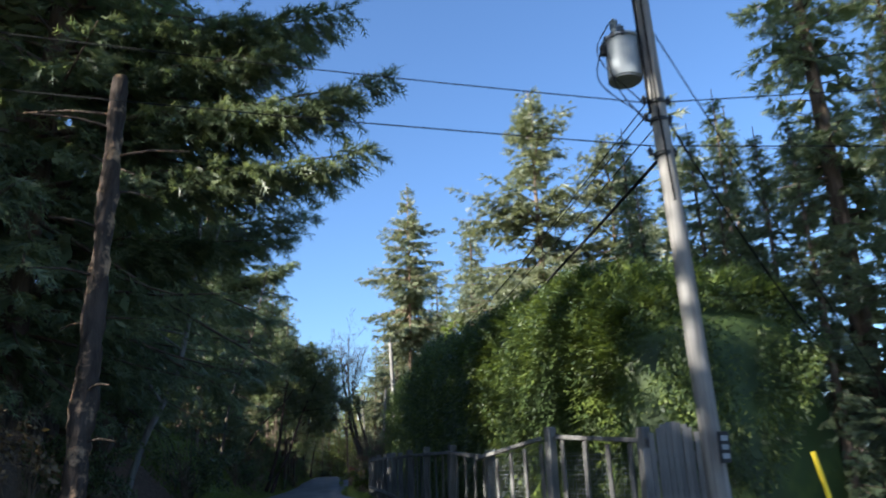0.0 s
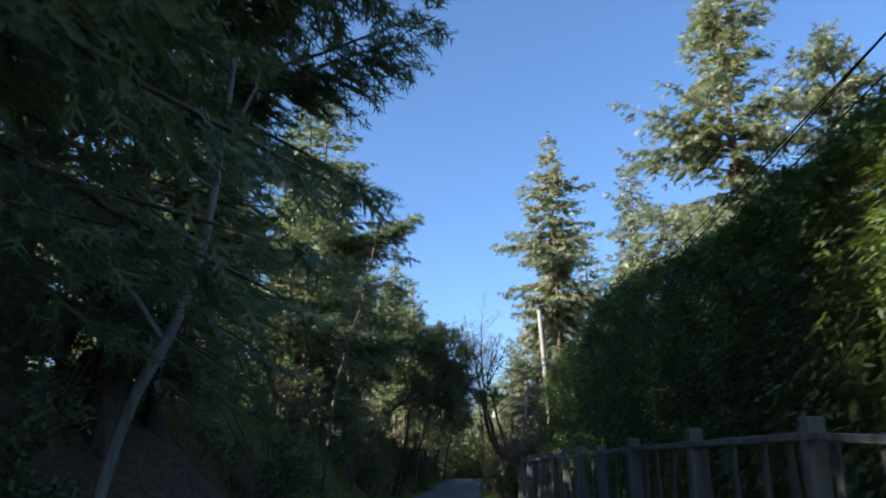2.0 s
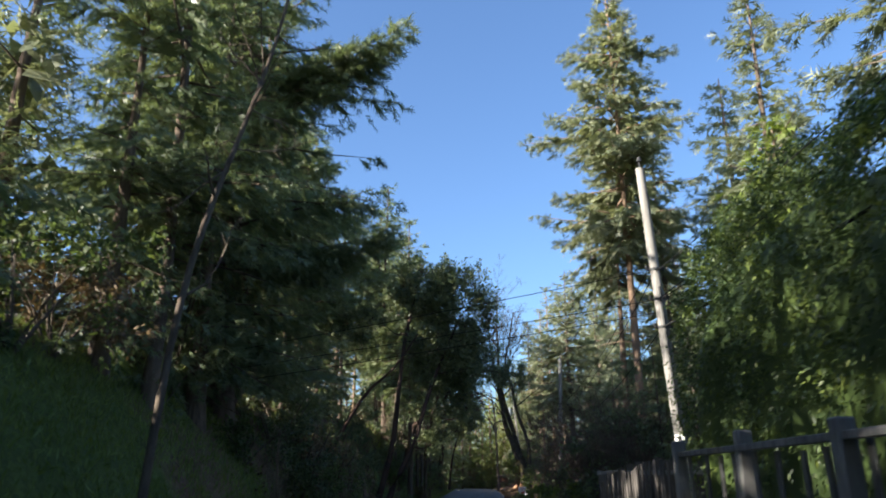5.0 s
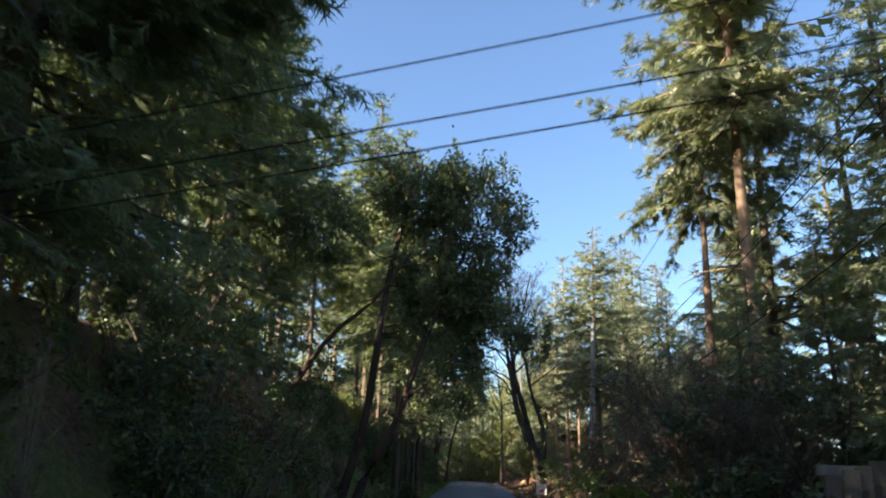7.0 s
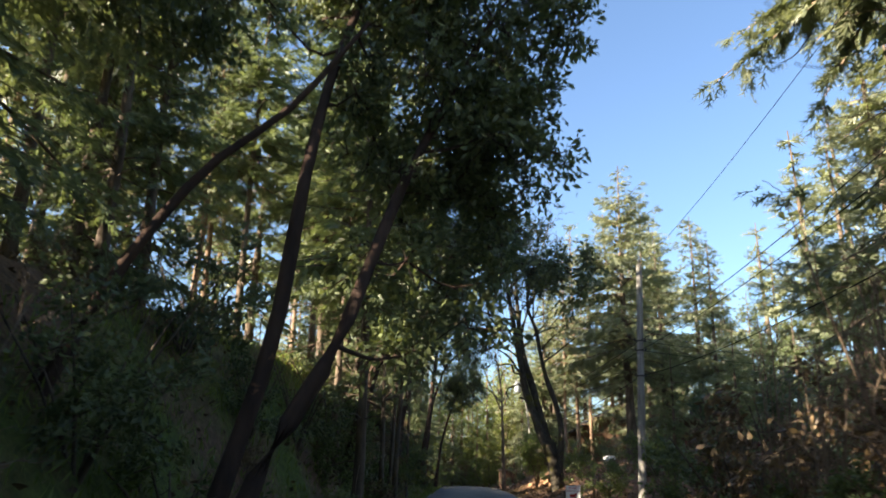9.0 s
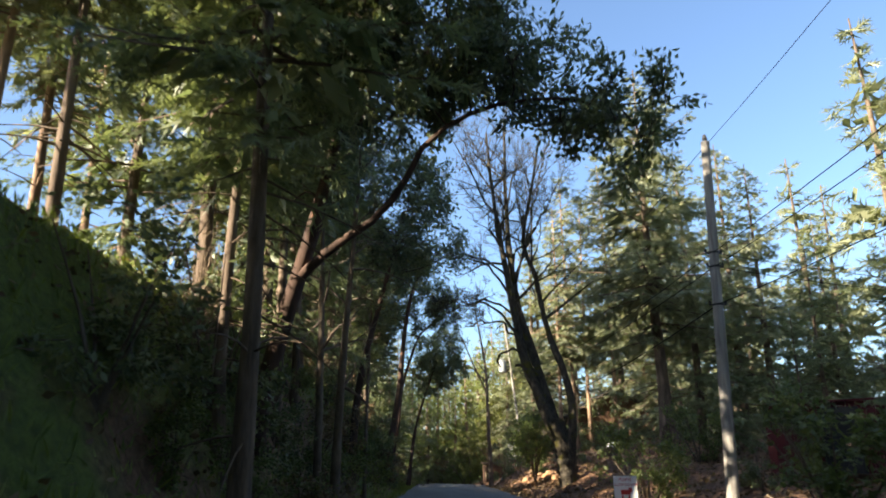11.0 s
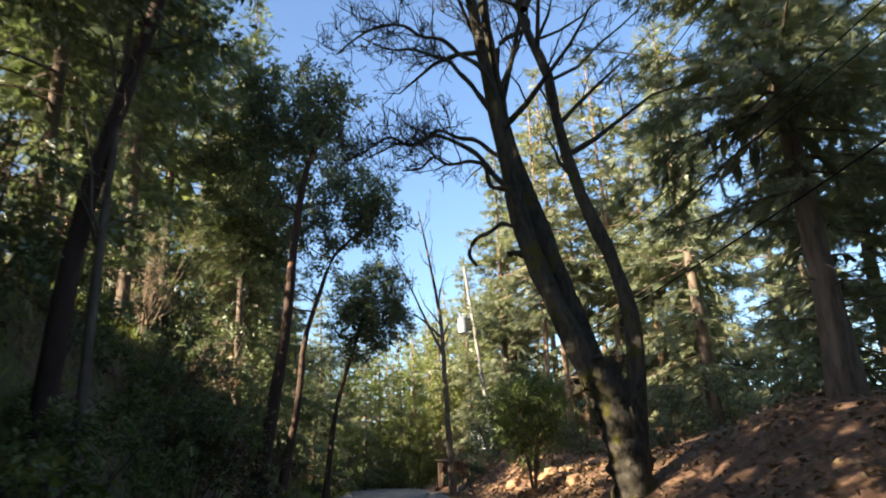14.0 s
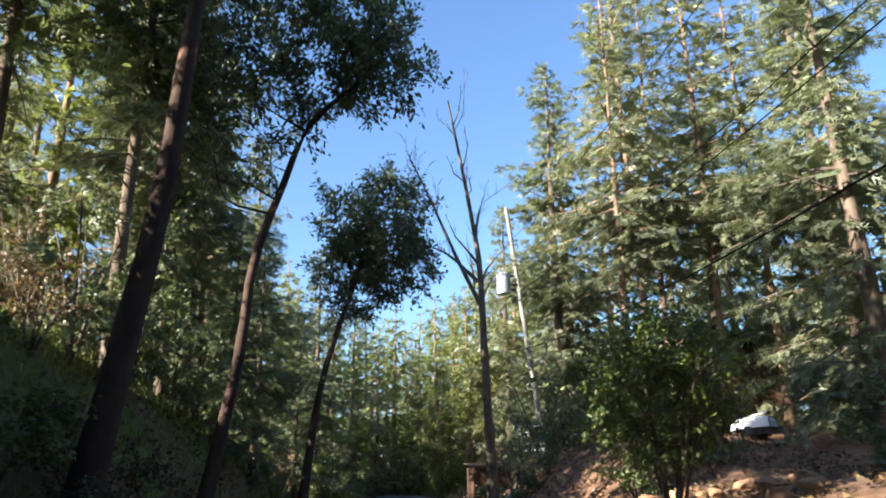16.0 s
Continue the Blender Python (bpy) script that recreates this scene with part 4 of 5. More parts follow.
# ---- leafless trees ----
at = spot(3.9, 75.2)
tr = [(rel(at, [(3.95, 75.3, 0.9), (3.75, 75.2, 2.2), (3.5, 75.2, 3.2)]), .36, .27),
      (rel(at, [(3.75, 75.2, 2.2), (3.1, 75.4, 3.8), (2.6, 75.5, 5.3), (2.15, 75.2, 7.6), (1.8, 74.8, 9.4), (1.5, 74.6, 11.6), (1.35, 74.6, 13.8)]), .225, .03),
      (rel(at, [(3.8, 75.3, 2.2), (3.4, 75.6, 3.7), (3.0, 75.7, 5.3), (2.5, 75.8, 7.2), (2.25, 75.8, 9.2), (2.15, 75.8, 12.0), (2.2, 75.8, 15.0)]), .20, .03),
      (rel(at, [(3.9, 75.1, 1.0), (4.0, 75.0, 2.6), (4.08, 75.0, 3.6), (3.9, 75, 4.7), (3.45, 75, 6.0), (3.15, 74.9, 7.3), (3.0, 74.7, 8.1), (2.6, 74.6, 9.2), (2.9, 74.4, 11.2), (3.3, 74.4, 13.4)]), .165, .03),
      (rel(at, [(2.35, 75.3, 6.2), (1.7, 75.6, 7.2), (.5, 76.2, 7.6), (-.6, 76.8, 7.4)]), .055, .015),
      (rel(at, [(2.1, 75.2, 7.6), (1.2, 75.3, 8.8), (0, 75.5, 9.2)]), .055, .015),
      (rel(at, [(2.45, 75.4, 5.9), (2.0, 75.2, 6.45), (1.2, 75.0, 6.6), (.45, 74.9, 6.4)]), .05, .015),
      (rel(at, [(2.4, 75.6, 6.9), (1.7, 75.8, 7.4), (.8, 76.0, 7.5), (-.2, 76.0, 7.1)]), .05, .015),
      (rel(at, [(2.05, 75.0, 8.0), (1.4, 74.8, 8.7), (.4, 74.6, 8.9), (-.6, 74.6, 8.4)]), .05, .015),
      (rel(at, [(1.9, 74.8, 8.8), (1.5, 74.6, 10.6), (.6, 74.4, 12.2), (.1, 74.2, 13.2)]), .06, .015),
      (rel(at, [(2.3, 75.8, 8.6), (2.9, 76.2, 10.6), (3.6, 76.6, 12.6), (4.0, 76.8, 14.0)]), .06, .015),
      (rel(at, [(2.6, 74.4, 9.2), (3.4, 74.6, 10.6), (4.2, 74.8, 12.2)]), .055, .015),
      (rel(at, [(2.55, 75.5, 5.62), (2.3, 75.9, 5.78), (2.0, 76.3, 5.72), (1.78, 76.6, 5.52), (1.76, 76.6, 5.44), (1.86, 76.6, 5.22)]), .042, .034),
      (rel(at, [(2.65, 75.5, 5.1), (2.25, 75.6, 5.15)]), .055, .05)]
put_tree("maple_tree", bare_mesh(91, tr, 3, 8, 0.38, .8, .22, .40, .007, plain=2), at, "leafless maple of several mossy leaning stems", M_MAPLEBARK, M_MAPLEBARK)
at = spot(2.8, 89.8)
tr = [(rel(at, [(2.6, 89.8, .9), (2.5, 89.8, 4.8), (2.45, 89.8, 6.8), (2.15, 89.8, 9.0), (1.75, 89.6, 11.2)]), .14, .02), (rel(at, [(2.45, 89.8, 5.8), (1.9, 89.8, 7.0), (1.3, 89.7, 8.4), (.7, 89.6, 9.7)]), .06, .012), (rel(at, [(2.4, 89.8, 6.4), (1.6, 90, 7.2), (1.0, 90.2, 7.5)]), .05, .012)]
put_tree("bare_tree", bare_mesh(92, tr, 2, 6, .26, .6, .3, .4), at, "thin leafless tree at the lane's edge", M_TWIG, M_TWIG)
# slim grey alders on the west verge
for k, (x, y, h, lx) in enumerate(((-2.5, 62.6, 8, .3), (-3.0, 64.2, 9, -.2), (-2.9, 66.3, 7, .2), (-4.2, 31.5, 9, 1.6), (-2.6, 70.5, 8, .1))):
    at = spot(x, y)
    tr = [([(0, 0, -.1), (lx * .2, 0, h * .35), (lx * .7, .1, h * .7), (lx, .1, h)], .095 if 60 < y < 68 else .06, .015)]
    put_tree("alder_tree", bare_mesh(100 + k, tr, 2, 7, .2, .8, .1, .3), at, "slim leafless alder with pale grey bark", M_TWIG, M_TWIG, group="alders")
# a curved one that leans out from the bank
at = spot(-4.0, 16.5)
tr = [(rel(at, [(-4.0, 16.5, at[2] - .2), (-3.56, 16.5, 2.45), (-3.25, 16.5, 3.1), (-3.06, 16.5, 3.7), (-2.97, 16.5, 4.3), (-2.9, 16.5, 5.0), (-2.84, 16.5, 6.0), (-2.8, 16.6, 8.5)]), .082, .03)]
put_tree("alder_tree", bare_mesh(103, tr, 2, 5, .45, .7, .1, .3), at, "curved leaning leafless alder with pale grey bark", M_TWIG, M_POLE, group="alders")

# dead trunk with a broken top
at = spot(-2.67, 9.3)
tr = [([(0, 0, -.2), (0, 0, 2.0), (0, .02, 4.0), (0, 0, 6.62 - at[2])], .16, .095)]
tr += [([(0, 0, z), (dx * .5, dy * .5, z + .06), (dx, dy, z + .02)], .022, .008) for z, dx, dy in ((5.2, 1.0, -.2), (4.7, .5, .2), (3.6, -.7, -.3), (3.0, -.5, .4), (2.2, .4, -.5), (5.6, -.9, -.3), (5.8, -1.2, .1), (1.6, .45, -.2), (4.2, -.5, -.4))]
snag_rng = np.random.default_rng(7)
snag = thing("dead_trunk", "dead fir trunk with a snapped top and peeling bark", "tree", at)
part_of("trunk", *trunk_mesh(*tr[0], snag_rng, 14, 60, 0.10), M_SNAG, snag)
for p, a, c in tr[1:]:
    part_of("branch_stub", *trunk_mesh(p, a, c, snag_rng, 5, 5, 0.1, 1.0), M_SNAG, snag)

# ---- shrubs and undergrowth ----
def shrub_mesh(seed, r, h, leaves, size, aspect=0.5):
    g = np.random.default_rng(seed)
    st = [([(0, 0, -.1), (dx * .4, dy * .4, h * .35), (dx, dy, h * .75)], .025, .008) for dx, dy in g.normal(0, r * .45, (6, 2))]
    bl = [((dx, dy, h * (.45 + .25 * u)), (r * .62, r * .62, h * .36)) for (dx, dy), u in zip(g.normal(0, r * .38, (5, 2)), g.uniform(-.6, 1, 5))]
    return broadleaf_mesh(seed, st, bl, 17, leaves, size, spread=r * .42, limb_r=.012, aspect=aspect, fine=False)


SHRUBS = []
for k, (seed, r, h, n, size, mat, lab) in enumerate(((201, 1.0, 1.6, 2400, .09, M_SHRUB, "leafy green shrub in the undergrowth"), (202, 1.2, 2.4, 2800, .10, M_MADRONE, "dark glossy evergreen shrub"), (203, .8, 1.0, 1500, .08, M_SHRUB, "low green shrub on the verge"), (204, 1.1, 1.9, 2000, .09, M_DRYLEAF, "shrub with dry brown leaves"))):
    SHRUBS.append(put_tree("shrub", shrub_mesh(seed, r, h, n, size), spot(-4.7 - .3 * k, 4.0 + 2.2 * k), lab, mat, M_TWIG, category="shrub", group="undergrowth"))
rng = np.random.default_rng(17)
for k in range(46):
    y = 3 + 112 * (k + rng.uniform()) / 46
    x = float(road_x(y)) - rng.uniform(2.6 if y < 58 else 3.4, 5.6)
    if 24 < y < 36 and x > -5.0:
        continue
    x -= 1.3 if y < 14 else 0
    w = 1 if 50 < y < 60 or 68 < y < 84 else (1, 0, 3, 1, 2)[k % 5]
    again(SHRUBS[w], spot(x, y), rng.uniform(0, 360), rng.uniform(.7, 1.3))
for k, (x, y, w, s) in enumerate(((2.4, 47.6, 0, .8), (3.0, 49.2, 0, .85), (4.4, 50.4, 3, 1.5), (3.5, 44.2, 1, 1.25), (4.3, 45.6, 1, 1.5), (4.7, 43.4, 1, 1.4), (3.9, 48.6, 3, 1.1), (3.1, 51.6, 0, .8), (3.9, 54.0, 3, 1.4), (5.4, 56, 1, 1.5), (4.6, 60.2, 0, 1.3), (3.9, 66.6, 0, 1.1), (5.2, 69.2, 1, .5), (4.6, 86, 2, 1.0), (3.6, 93, 1, 1.0), (4.8, 95, 1, 1.3), (6.2, 98, 1, 1.4), (-1.9, 97, 0, 1.2), (-2.6, 104, 3, 1.4), (2.4, 112, 0, 1.4), (0.6, 116, 3, 1.3), (-2.2, 112, 3, 1.5), (4.5, 110, 3, 1.5), (7.5, 82.5, 1, .9), (6.6, 87.5, 1, .9), (6.2, 66.0, 1, .5), (6.6, 70.5, 0, 1.0), (-6.5, 42.0, 1, 1.3), (-5.6, 43.8, 1, 1.2), (-6.9, 46.4, 1, 1.0), (-6.2, 37.0, 1, 1.2), (-6.4, 28.5, 1, 1.3), (-6.0, 31.5, 0, 1.2), (-1.2, 120, 0, 1.5), (3.2, 117, 3, 1.6), (11.0, 86.0, 1, 1.2), (12.6, 84.0, 1, 1.4), (8.6, 97.5, 1, 1.4), (6.0, 92.8, 1, 1.1), (10.4, 94.5, 1, 1.3))):
    again(SHRUBS[w], spot(x, y), 47 * k, s)
for k in range(34):
    y = 42 + 46 * (k + rng.uniform()) / 34
    low = .5 if 46 < y < 61 else 1
    again(SHRUBS[(1, 3, 1, 0)[k % 4] if low == 1 else (3, 2)[k % 2]], spot(float(road_x(y)) - rng.uniform(2.9, 6.6), y), rng.uniform(0, 360), low * rng.uniform(.6, 1.0))
for k in range(20):
    y = 60 + 24 * (k + rng.uniform()) / 20
    again(SHRUBS[(2, 1, 2)[k % 3]], spot(float(road_x(y)) - rng.uniform(2.5, 4.4), y), rng.uniform(0, 360), rng.uniform(.4, .75))
for k in range(16):
    y = 56 + 26 * (k + rng.uniform()) / 16
    again(SHRUBS[(2, 0, 2, 3)[k % 4]], spot(float(road_x(y)) - rng.uniform(2.5, 3.3), y), rng.uniform(0, 360), rng.uniform(.6, .95))
# a yellow-green round bush where the lane bends
put_tree("shrub", shrub_mesh(221, 1.0, 1.6, 3600, .10), spot(3.0, 101.0), "bright yellow-green bush in the sun", M_SUNLEAF, M_TWIG, category="shrub")
# The sun on this little shrub comes from its leaf colour.
put_tree("shrub", shrub_mesh(222, .7, 1.1, 1500, .085), spot(-2.9, 69.2), "small green shrub on the shaded bank, coloured as sunlit", M_SUNLEAF, M_TWIG, category="shrub")
# shrub of many stems on the stony mound, shade put into its dark leaves
at = spot(3.75, 82.0)
st = [([(0, 0, -.1), (dx * .35, dy * .35, .9), (dx, dy, 2.2)], .03, .01) for dx, dy in np.random.default_rng(23).normal(0, .6, (10, 2))]
put_tree("shrub", broadleaf_mesh(231, st, [((0, 0, 1.8), (1.0, 1.0, .8)), ((.3, .2, 2.4), (.8, .8, .6))], 90, 13000, .085, spread=.40, limb_r=.012), at, "tall shrub of many thin stems, leaves darkened as shaded", M_HEDGE, M_TWIG, category="shrub")
# leafless thicket on the east verge
for k, (x, y, s) in enumerate(((4.0, 46.8, 1.0), (5.0, 49.5, 1.2), (3.6, 52.0, .9), (6.3, 53.5, 1.2), (5.6, 58.6, .7), (-3.7, 10.9, .5), (-3.0, 10.3, .34), (-4.4, 42.5, .6), (-4.0, 45.2, .6), (-4.6, 55.0, .6), (-3.6, 21.5, .6), (-4.6, 72.0, .6), (-4.0, 76.5, .55), (-4.4, 60.5, .6), (-4.2, 38.0, .5), (4.2, 49.6, 1.05), (5.3, 51.4, 1.1), (3.4, 50.4, .8), (-5.4, 78, .75), (-6.0, 81, .8), (-5.3, 75.2, .7), (-4.9, 83.4, .7), (-6.6, 77.2, .8), (-5.2, 72.4, .6))):
    if k == 0:
        st = [([(0, 0, -.1), (dx * .25, dy * .25, h * .4), (dx * .6, dy * .6, h)], .03, .008) for (dx, dy), h in zip(np.random.default_rng(29).normal(0, .9, (9, 2)), (2.2, 3.8, 2.8, 3.4, 2.0, 3.0, 3.6, 2.5, 3.2))]
        thicket = put_tree("bare_shrub", bare_mesh(241, st, 2, 4, .40, .7, .2, .15, .007), spot(x, y), "leafless brown thicket of thin tangled stems", M_THICKET, M_THICKET, category="shrub", group="bare thicket")
    else:
        again(thicket, spot(x, y), 70 * k, s)

st = [([(0, 0, -.1), (dx * .3, dy * .3, h * .4), (dx * 1.1, dy * 1.1, h * .68)], .017, .005) for (dx, dy), h in zip(np.random.default_rng(37).normal(0, .8, (11, 2)), (3.2, 4.4, 3.8, 4.0, 3.0, 4.2, 3.6, 4.5, 3.4, 4.1, 3.7))]
dark_thicket = put_tree("bare_shrub", bare_mesh(243, st, 2, 9, .40, .9, .1, .1, .005), spot(3.0, 43.8), "dark leafless thicket at the lane's edge", M_TWIG, M_TWIG, category="shrub", group="bare thicket")
for k, (x, y, sc) in enumerate(((3.6, 45.2, 1.05), (2.9, 46.2, .8), (4.1, 43.4, 1.0), (3.4, 44.6, 1.1), (4.4, 44.6, 1.2))):
    again(dark_thicket, spot(x, y), 80 * k, sc)
# Cedar green gives this leafy bush its own green plus painted sunlight.
put_tree("shrub", shrub_mesh(223, .9, 1.3, 2200, .095), spot(2.0, 43.6), "leafy green bush beside the asphalt, brightened as if sunlit", M_CEDAR, M_TWIG, category="shrub")

# ---- hedge ----
def hedge():
    rng = np.random.default_rng(301)
    y0, y1 = 9.4, 34.7
    n = 180000
    y = y0 + (y1 - y0) * rng.uniform(0, 1, n)
    a = rng.uniform(-0.25, math.pi * 0.80, n)
    cap = rng.uniform(size=n) < 0.12
    end = np.where(rng.uniform(size=n) < .6, y1, y0)
    fr = np.sqrt(rng.uniform(0, 1, n))

    def mid_x(y):
        return np.interp(y, (9.0, 11.0, 14.0, 17.0, 40), (5.9, 5.45, 5.05, 4.9, 4.85))

    def shell(y, a, f=1.0):
        col = 0.20 * np.abs(np.sin(y * 1.25)) + 0.14 * np.sin(y * .55 + 1) + .07 * np.sin(a * 5 + y * 1.7)
        taper = np.sqrt(np.clip(1 - (np.maximum(0, np.abs(y - (y0 + y1) / 2) - ((y1 - y0) / 2 - 1.5)) / 1.6) ** 2, 0.02, 1))
        top = np.interp(y, (8, 11, 14, 18, 22, 30, 37), (3.1, 3.3, 3.55, 3.9, 4.25, 4.6, 4.6))
        w, h = (1.95 + col) * (.5 + .5 * taper) * f, (top + col) * (.6 + .4 * taper) * f
        c, s = np.cos(a), np.sin(a)
        p = 0.56
        return np.stack([mid_x(y) - w * np.sign(c) * np.abs(c) ** p, y, gz(3, 22) + 0.55 + h * np.sign(s) * np.abs(s) ** p], -1)

    P = shell(np.where(cap, end, y), a, np.where(cap, fr, 1.0))
    N = unit(P - np.stack([mid_x(P[:, 1]), P[:, 1] * 1.0, np.full(n, 2.2)], -1))
    N[cap] = unit(N[cap] * .5 + np.stack([0 * end, np.sign(end - 20), 0 * end], -1)[cap])
    clump = .20 * np.sin(P[:, 1] * 6.1 + 3 * np.sin(a * 5.0)) * np.sin(a * 9.0 + P[:, 1] * 2.3) + .12 * np.sin(P[:, 1] * 13.0 + a * 7.0) * np.sin(a * 19.0 - P[:, 1] * 5.0)
    O = P + N * (clump - .05 + rng.uniform(-.16, .10, n))[:, None]
    D = unit(np.array([0, 0, -.7]) + N * .55 + rng.normal(0, .45, (n, 3)))
    ob = thing("hedge", "tall dense evergreen hedge behind a grey fence", "hedge")
    tagged(part_of("foliage", *leaf_cloud(O, D, .078, rng, .34, .1), M_HEDGE, ob), kind="stuff")
    # arching sprays, most of them where the hedge is left untrimmed
    k = 15000
    y = y0 + .4 + (y1 - y0 - .8) * rng.uniform(0, 1, k) ** 1.6
    P = shell(y, rng.uniform(-.1, 2.3, k), .97)
    N = unit(P - np.stack([mid_x(y), y, np.full(k, 2.0)], -1))
    L = rng.uniform(.16, .40, k) * np.interp(y, (9, 16, 22), (1.0, .8, .55))
    tagged(part_of("arching_sprays", *feathers(P, N * .9 + np.array([0, 0, -.55]) + rng.normal(0, .35, (k, 3)), N * .4 + np.array([0, 0, 1.0]), L, L * .34, rng, .8), M_HEDGE, ob), kind="stuff")
    yy, aa = np.meshgrid(np.linspace(y0 + .05, y1 - .05, 110), np.linspace(-.35, math.pi + .35, 26), indexing="ij")
    V = shell(yy.ravel(), aa.ravel(), np.where((yy < y0 + .1) | (yy > y1 - .1), .04, .86).ravel())
    q = (np.arange(109)[:, None] * 26 + np.arange(25)[None]).ravel()
    part_of("inner_mass", V, np.stack([q, q + 1, q + 27, q + 26], -1), M_HEDGE, ob, smooth=True)


hedge()

# ---- grass on the bank and verges ----
def grass(name, n, xr, yr, size, label, seed, test=None):
    rng = np.random.default_rng(seed)
    x, y = rng.uniform(*xr, n), rng.uniform(*yr, n)
    x = road_x(y) + x
    O = np.stack([x, y, ground_z(x, y) - .02], -1)
    D = unit(np.array([0, 0, 1.0]) + rng.normal(0, .45, (n, 3)))
    ob = new(name, mesh_of(name, *leaf_cloud(O, D, size, rng, .12, .05), M_GRASS))
    return tagged(ob, label, "grass", kind="stuff")


grass("bank_grass", 30000, (-6.0, -2.1), (22, 40), .15, "short green grass on the steep bank", 401)
grass("bank_grass", 20000, (-5.2, -2.0), (41, 92), .20, "thin grass on the steep shaded bank", 404)
grass("verge_grass", 9000, (1.9, 2.9), (5, 62), .16, "short grass along the fence and verge", 402)
grass("verge_grass", 7000, (-2.9, -1.95), (0, 110), .18, "short grass along the lane's edge", 403)

# ---- fence, gate ----
def box_mesh(name, sx, sy, sz, mat, bev=0.008):
    bm = bmesh.new()
    box(bm, -sx / 2, -sy / 2, 0, sx / 2, sy / 2, sz)
    rounded(bm, bev)
    me = bpy.data.meshes.new(name)
    bm.to_mesh(me)
    bm.free()
    me.materials.append(mat)
    return me


def piece(name, me, parent, m):
    ob = new(name, me)
    ob.parent = parent
    ob.matrix_basis = m
    return ob


FENCE = [(3.8, 8.5), (2.82, 11.2), (2.25, 14.2), (2.0, 17.0), (1.98, 22), (1.9, 28), (1.9, 31.3)]
ME_POST = box_mesh("post", .13, .13, 1.77, M_GREYWOOD, .014)
ME_PICKET = box_mesh("picket", .022, .075, 1.28, M_GREYWOOD, .004)
fence = thing("fence", "silvered wooden fence of posts, rails and spaced pickets", "fence")
fl = smooth_line([(x, y, 0) for x, y in FENCE], 400)
fd = np.r_[0, np.cumsum(np.linalg.norm(np.diff(fl, axis=0), axis=1))]
rng = np.random.default_rng(31)


def fence_at(d):
    x, y = np.interp(d, fd, fl[:, 0]), np.interp(d, fd, fl[:, 1])
    x2, y2 = np.interp(d + .1, fd, fl[:, 0]), np.interp(d + .1, fd, fl[:, 1])
    return x, y, math.degrees(math.atan2(y2 - y, x2 - x)) - 90


bays = []
for d in np.linspace(0, fd[-1] - .12, 1 + round(fd[-1] / 1.75)):
    x, y, r = fence_at(d)
    piece("post", ME_POST, fence, pose(x, y, gz(x, y) - .25 + rng.uniform(-.02, .03), rng.normal(0, .8), rng.normal(0, .8), r))
    bays.append(d)
for a, c in zip(bays[:-1], bays[1:]):
    for k, f in enumerate((.14, .36, .60, .86)):
        x, y, r = fence_at(a + (c - a) * f + rng.normal(0, .02))
        piece("picket", ME_PICKET, fence, pose(x + .03, y, gz(x, y) + .07, rng.normal(0, 1), rng.normal(0, 1), r))
    (x0, y0, r), (x1, y1, _) = fence_at(a), fence_at(c)
    ln = math.hypot(x1 - x0, y1 - y0)
    for nm, z, h, w, off in (("top_rail", 1.36, .055, .075, 0), ("lower_rail", .35, .09, .035, -.06)):
        bm = bmesh.new()
        box(bm, off - w / 2, .01, z, off + w / 2, ln - .01, z + h)
        rounded(bm, .006)
        ob = part(nm, bm, M_GREYWOOD, fence)
        ob.matrix_basis = pose(x0, y0, gz(x0, y0), math.degrees(math.atan2(gz(x1, y1) - gz(x0, y0), ln)), 0, r)
# wire mesh of the sunny bays
for a, c in zip(bays[:2], bays[1:3]):
    (x0, y0, r), (x1, y1, _) = fence_at(a), fence_at(c)
    ln = math.hypot(x1 - x0, y1 - y0)
    P = [[(.06, u, .4), (.06, u, 1.3)] for u in np.arange(.1, ln - .05, .06)] + [[(.06, .08, v), (.06, ln - .08, v)] for v in np.arange(.42, 1.3, .06)]
    ob = part_of("wire_mesh", *tubes(np.array(P), np.full((len(P), 2), .0016), 3), M_METAL, fence)
    tagged(ob, "thin grey wire mesh", kind="stuff")
    ob.matrix_basis = pose(x0, y0, gz(x0, y0), 0, 0, r)

# board gate with an arched top, beside the pole
gate = thing("wooden_gate", "tall grey board gate with an arched top", "gate", (4.1, 8.3, gz(4.1, 8.3) - .1), 0)
for k in range(9):
    u = (k - 4) / 4.0
    h = 1.62 + .12 * (1 - u * u)
    piece("board", box_mesh("board", .064, .024, h, M_GREYWOOD, .004), gate, pose(.27 * u, 0, 0, 0, rng.normal(0, .3), 0))
for s in (-.36, .36):
    piece("gate_post", box_mesh("gate_post", .10, .10, 1.55, M_GREYWOOD, .01), gate, pose(s, .03, -.1))
for z in (.3, 1.3):
    bm = bmesh.new()
    box(bm, -.30, .014, z, .30, .05, z + .1)
    part("cross_rail", rounded(bm, .004), M_GREYWOOD, gate)

# solid board fence past the hedge
bf = thing("board_fence", "dark weathered board fence beside the second pole", "fence")
for k in range(24):
    x, y = 2.35 + .155 * k, 38.6 + .02 * k
    h = 1.55 + rng.uniform(-.06, .05)
    piece("board", box_mesh("board", .14, .022, h, M_OLDWOOD, .004), bf, pose(x, y, gz(x, y), rng.normal(0, .6), rng.normal(0, .8), 0))
for k in range(30):
    x, y = 2.05 + .01 * k, 31.7 + .235 * k
    piece("board", box_mesh("board", .022, .10, 1.36, M_OLDWOOD, .004), bf, pose(x, y, gz(x, y), rng.normal(0, .6), rng.normal(0, .8), 0))
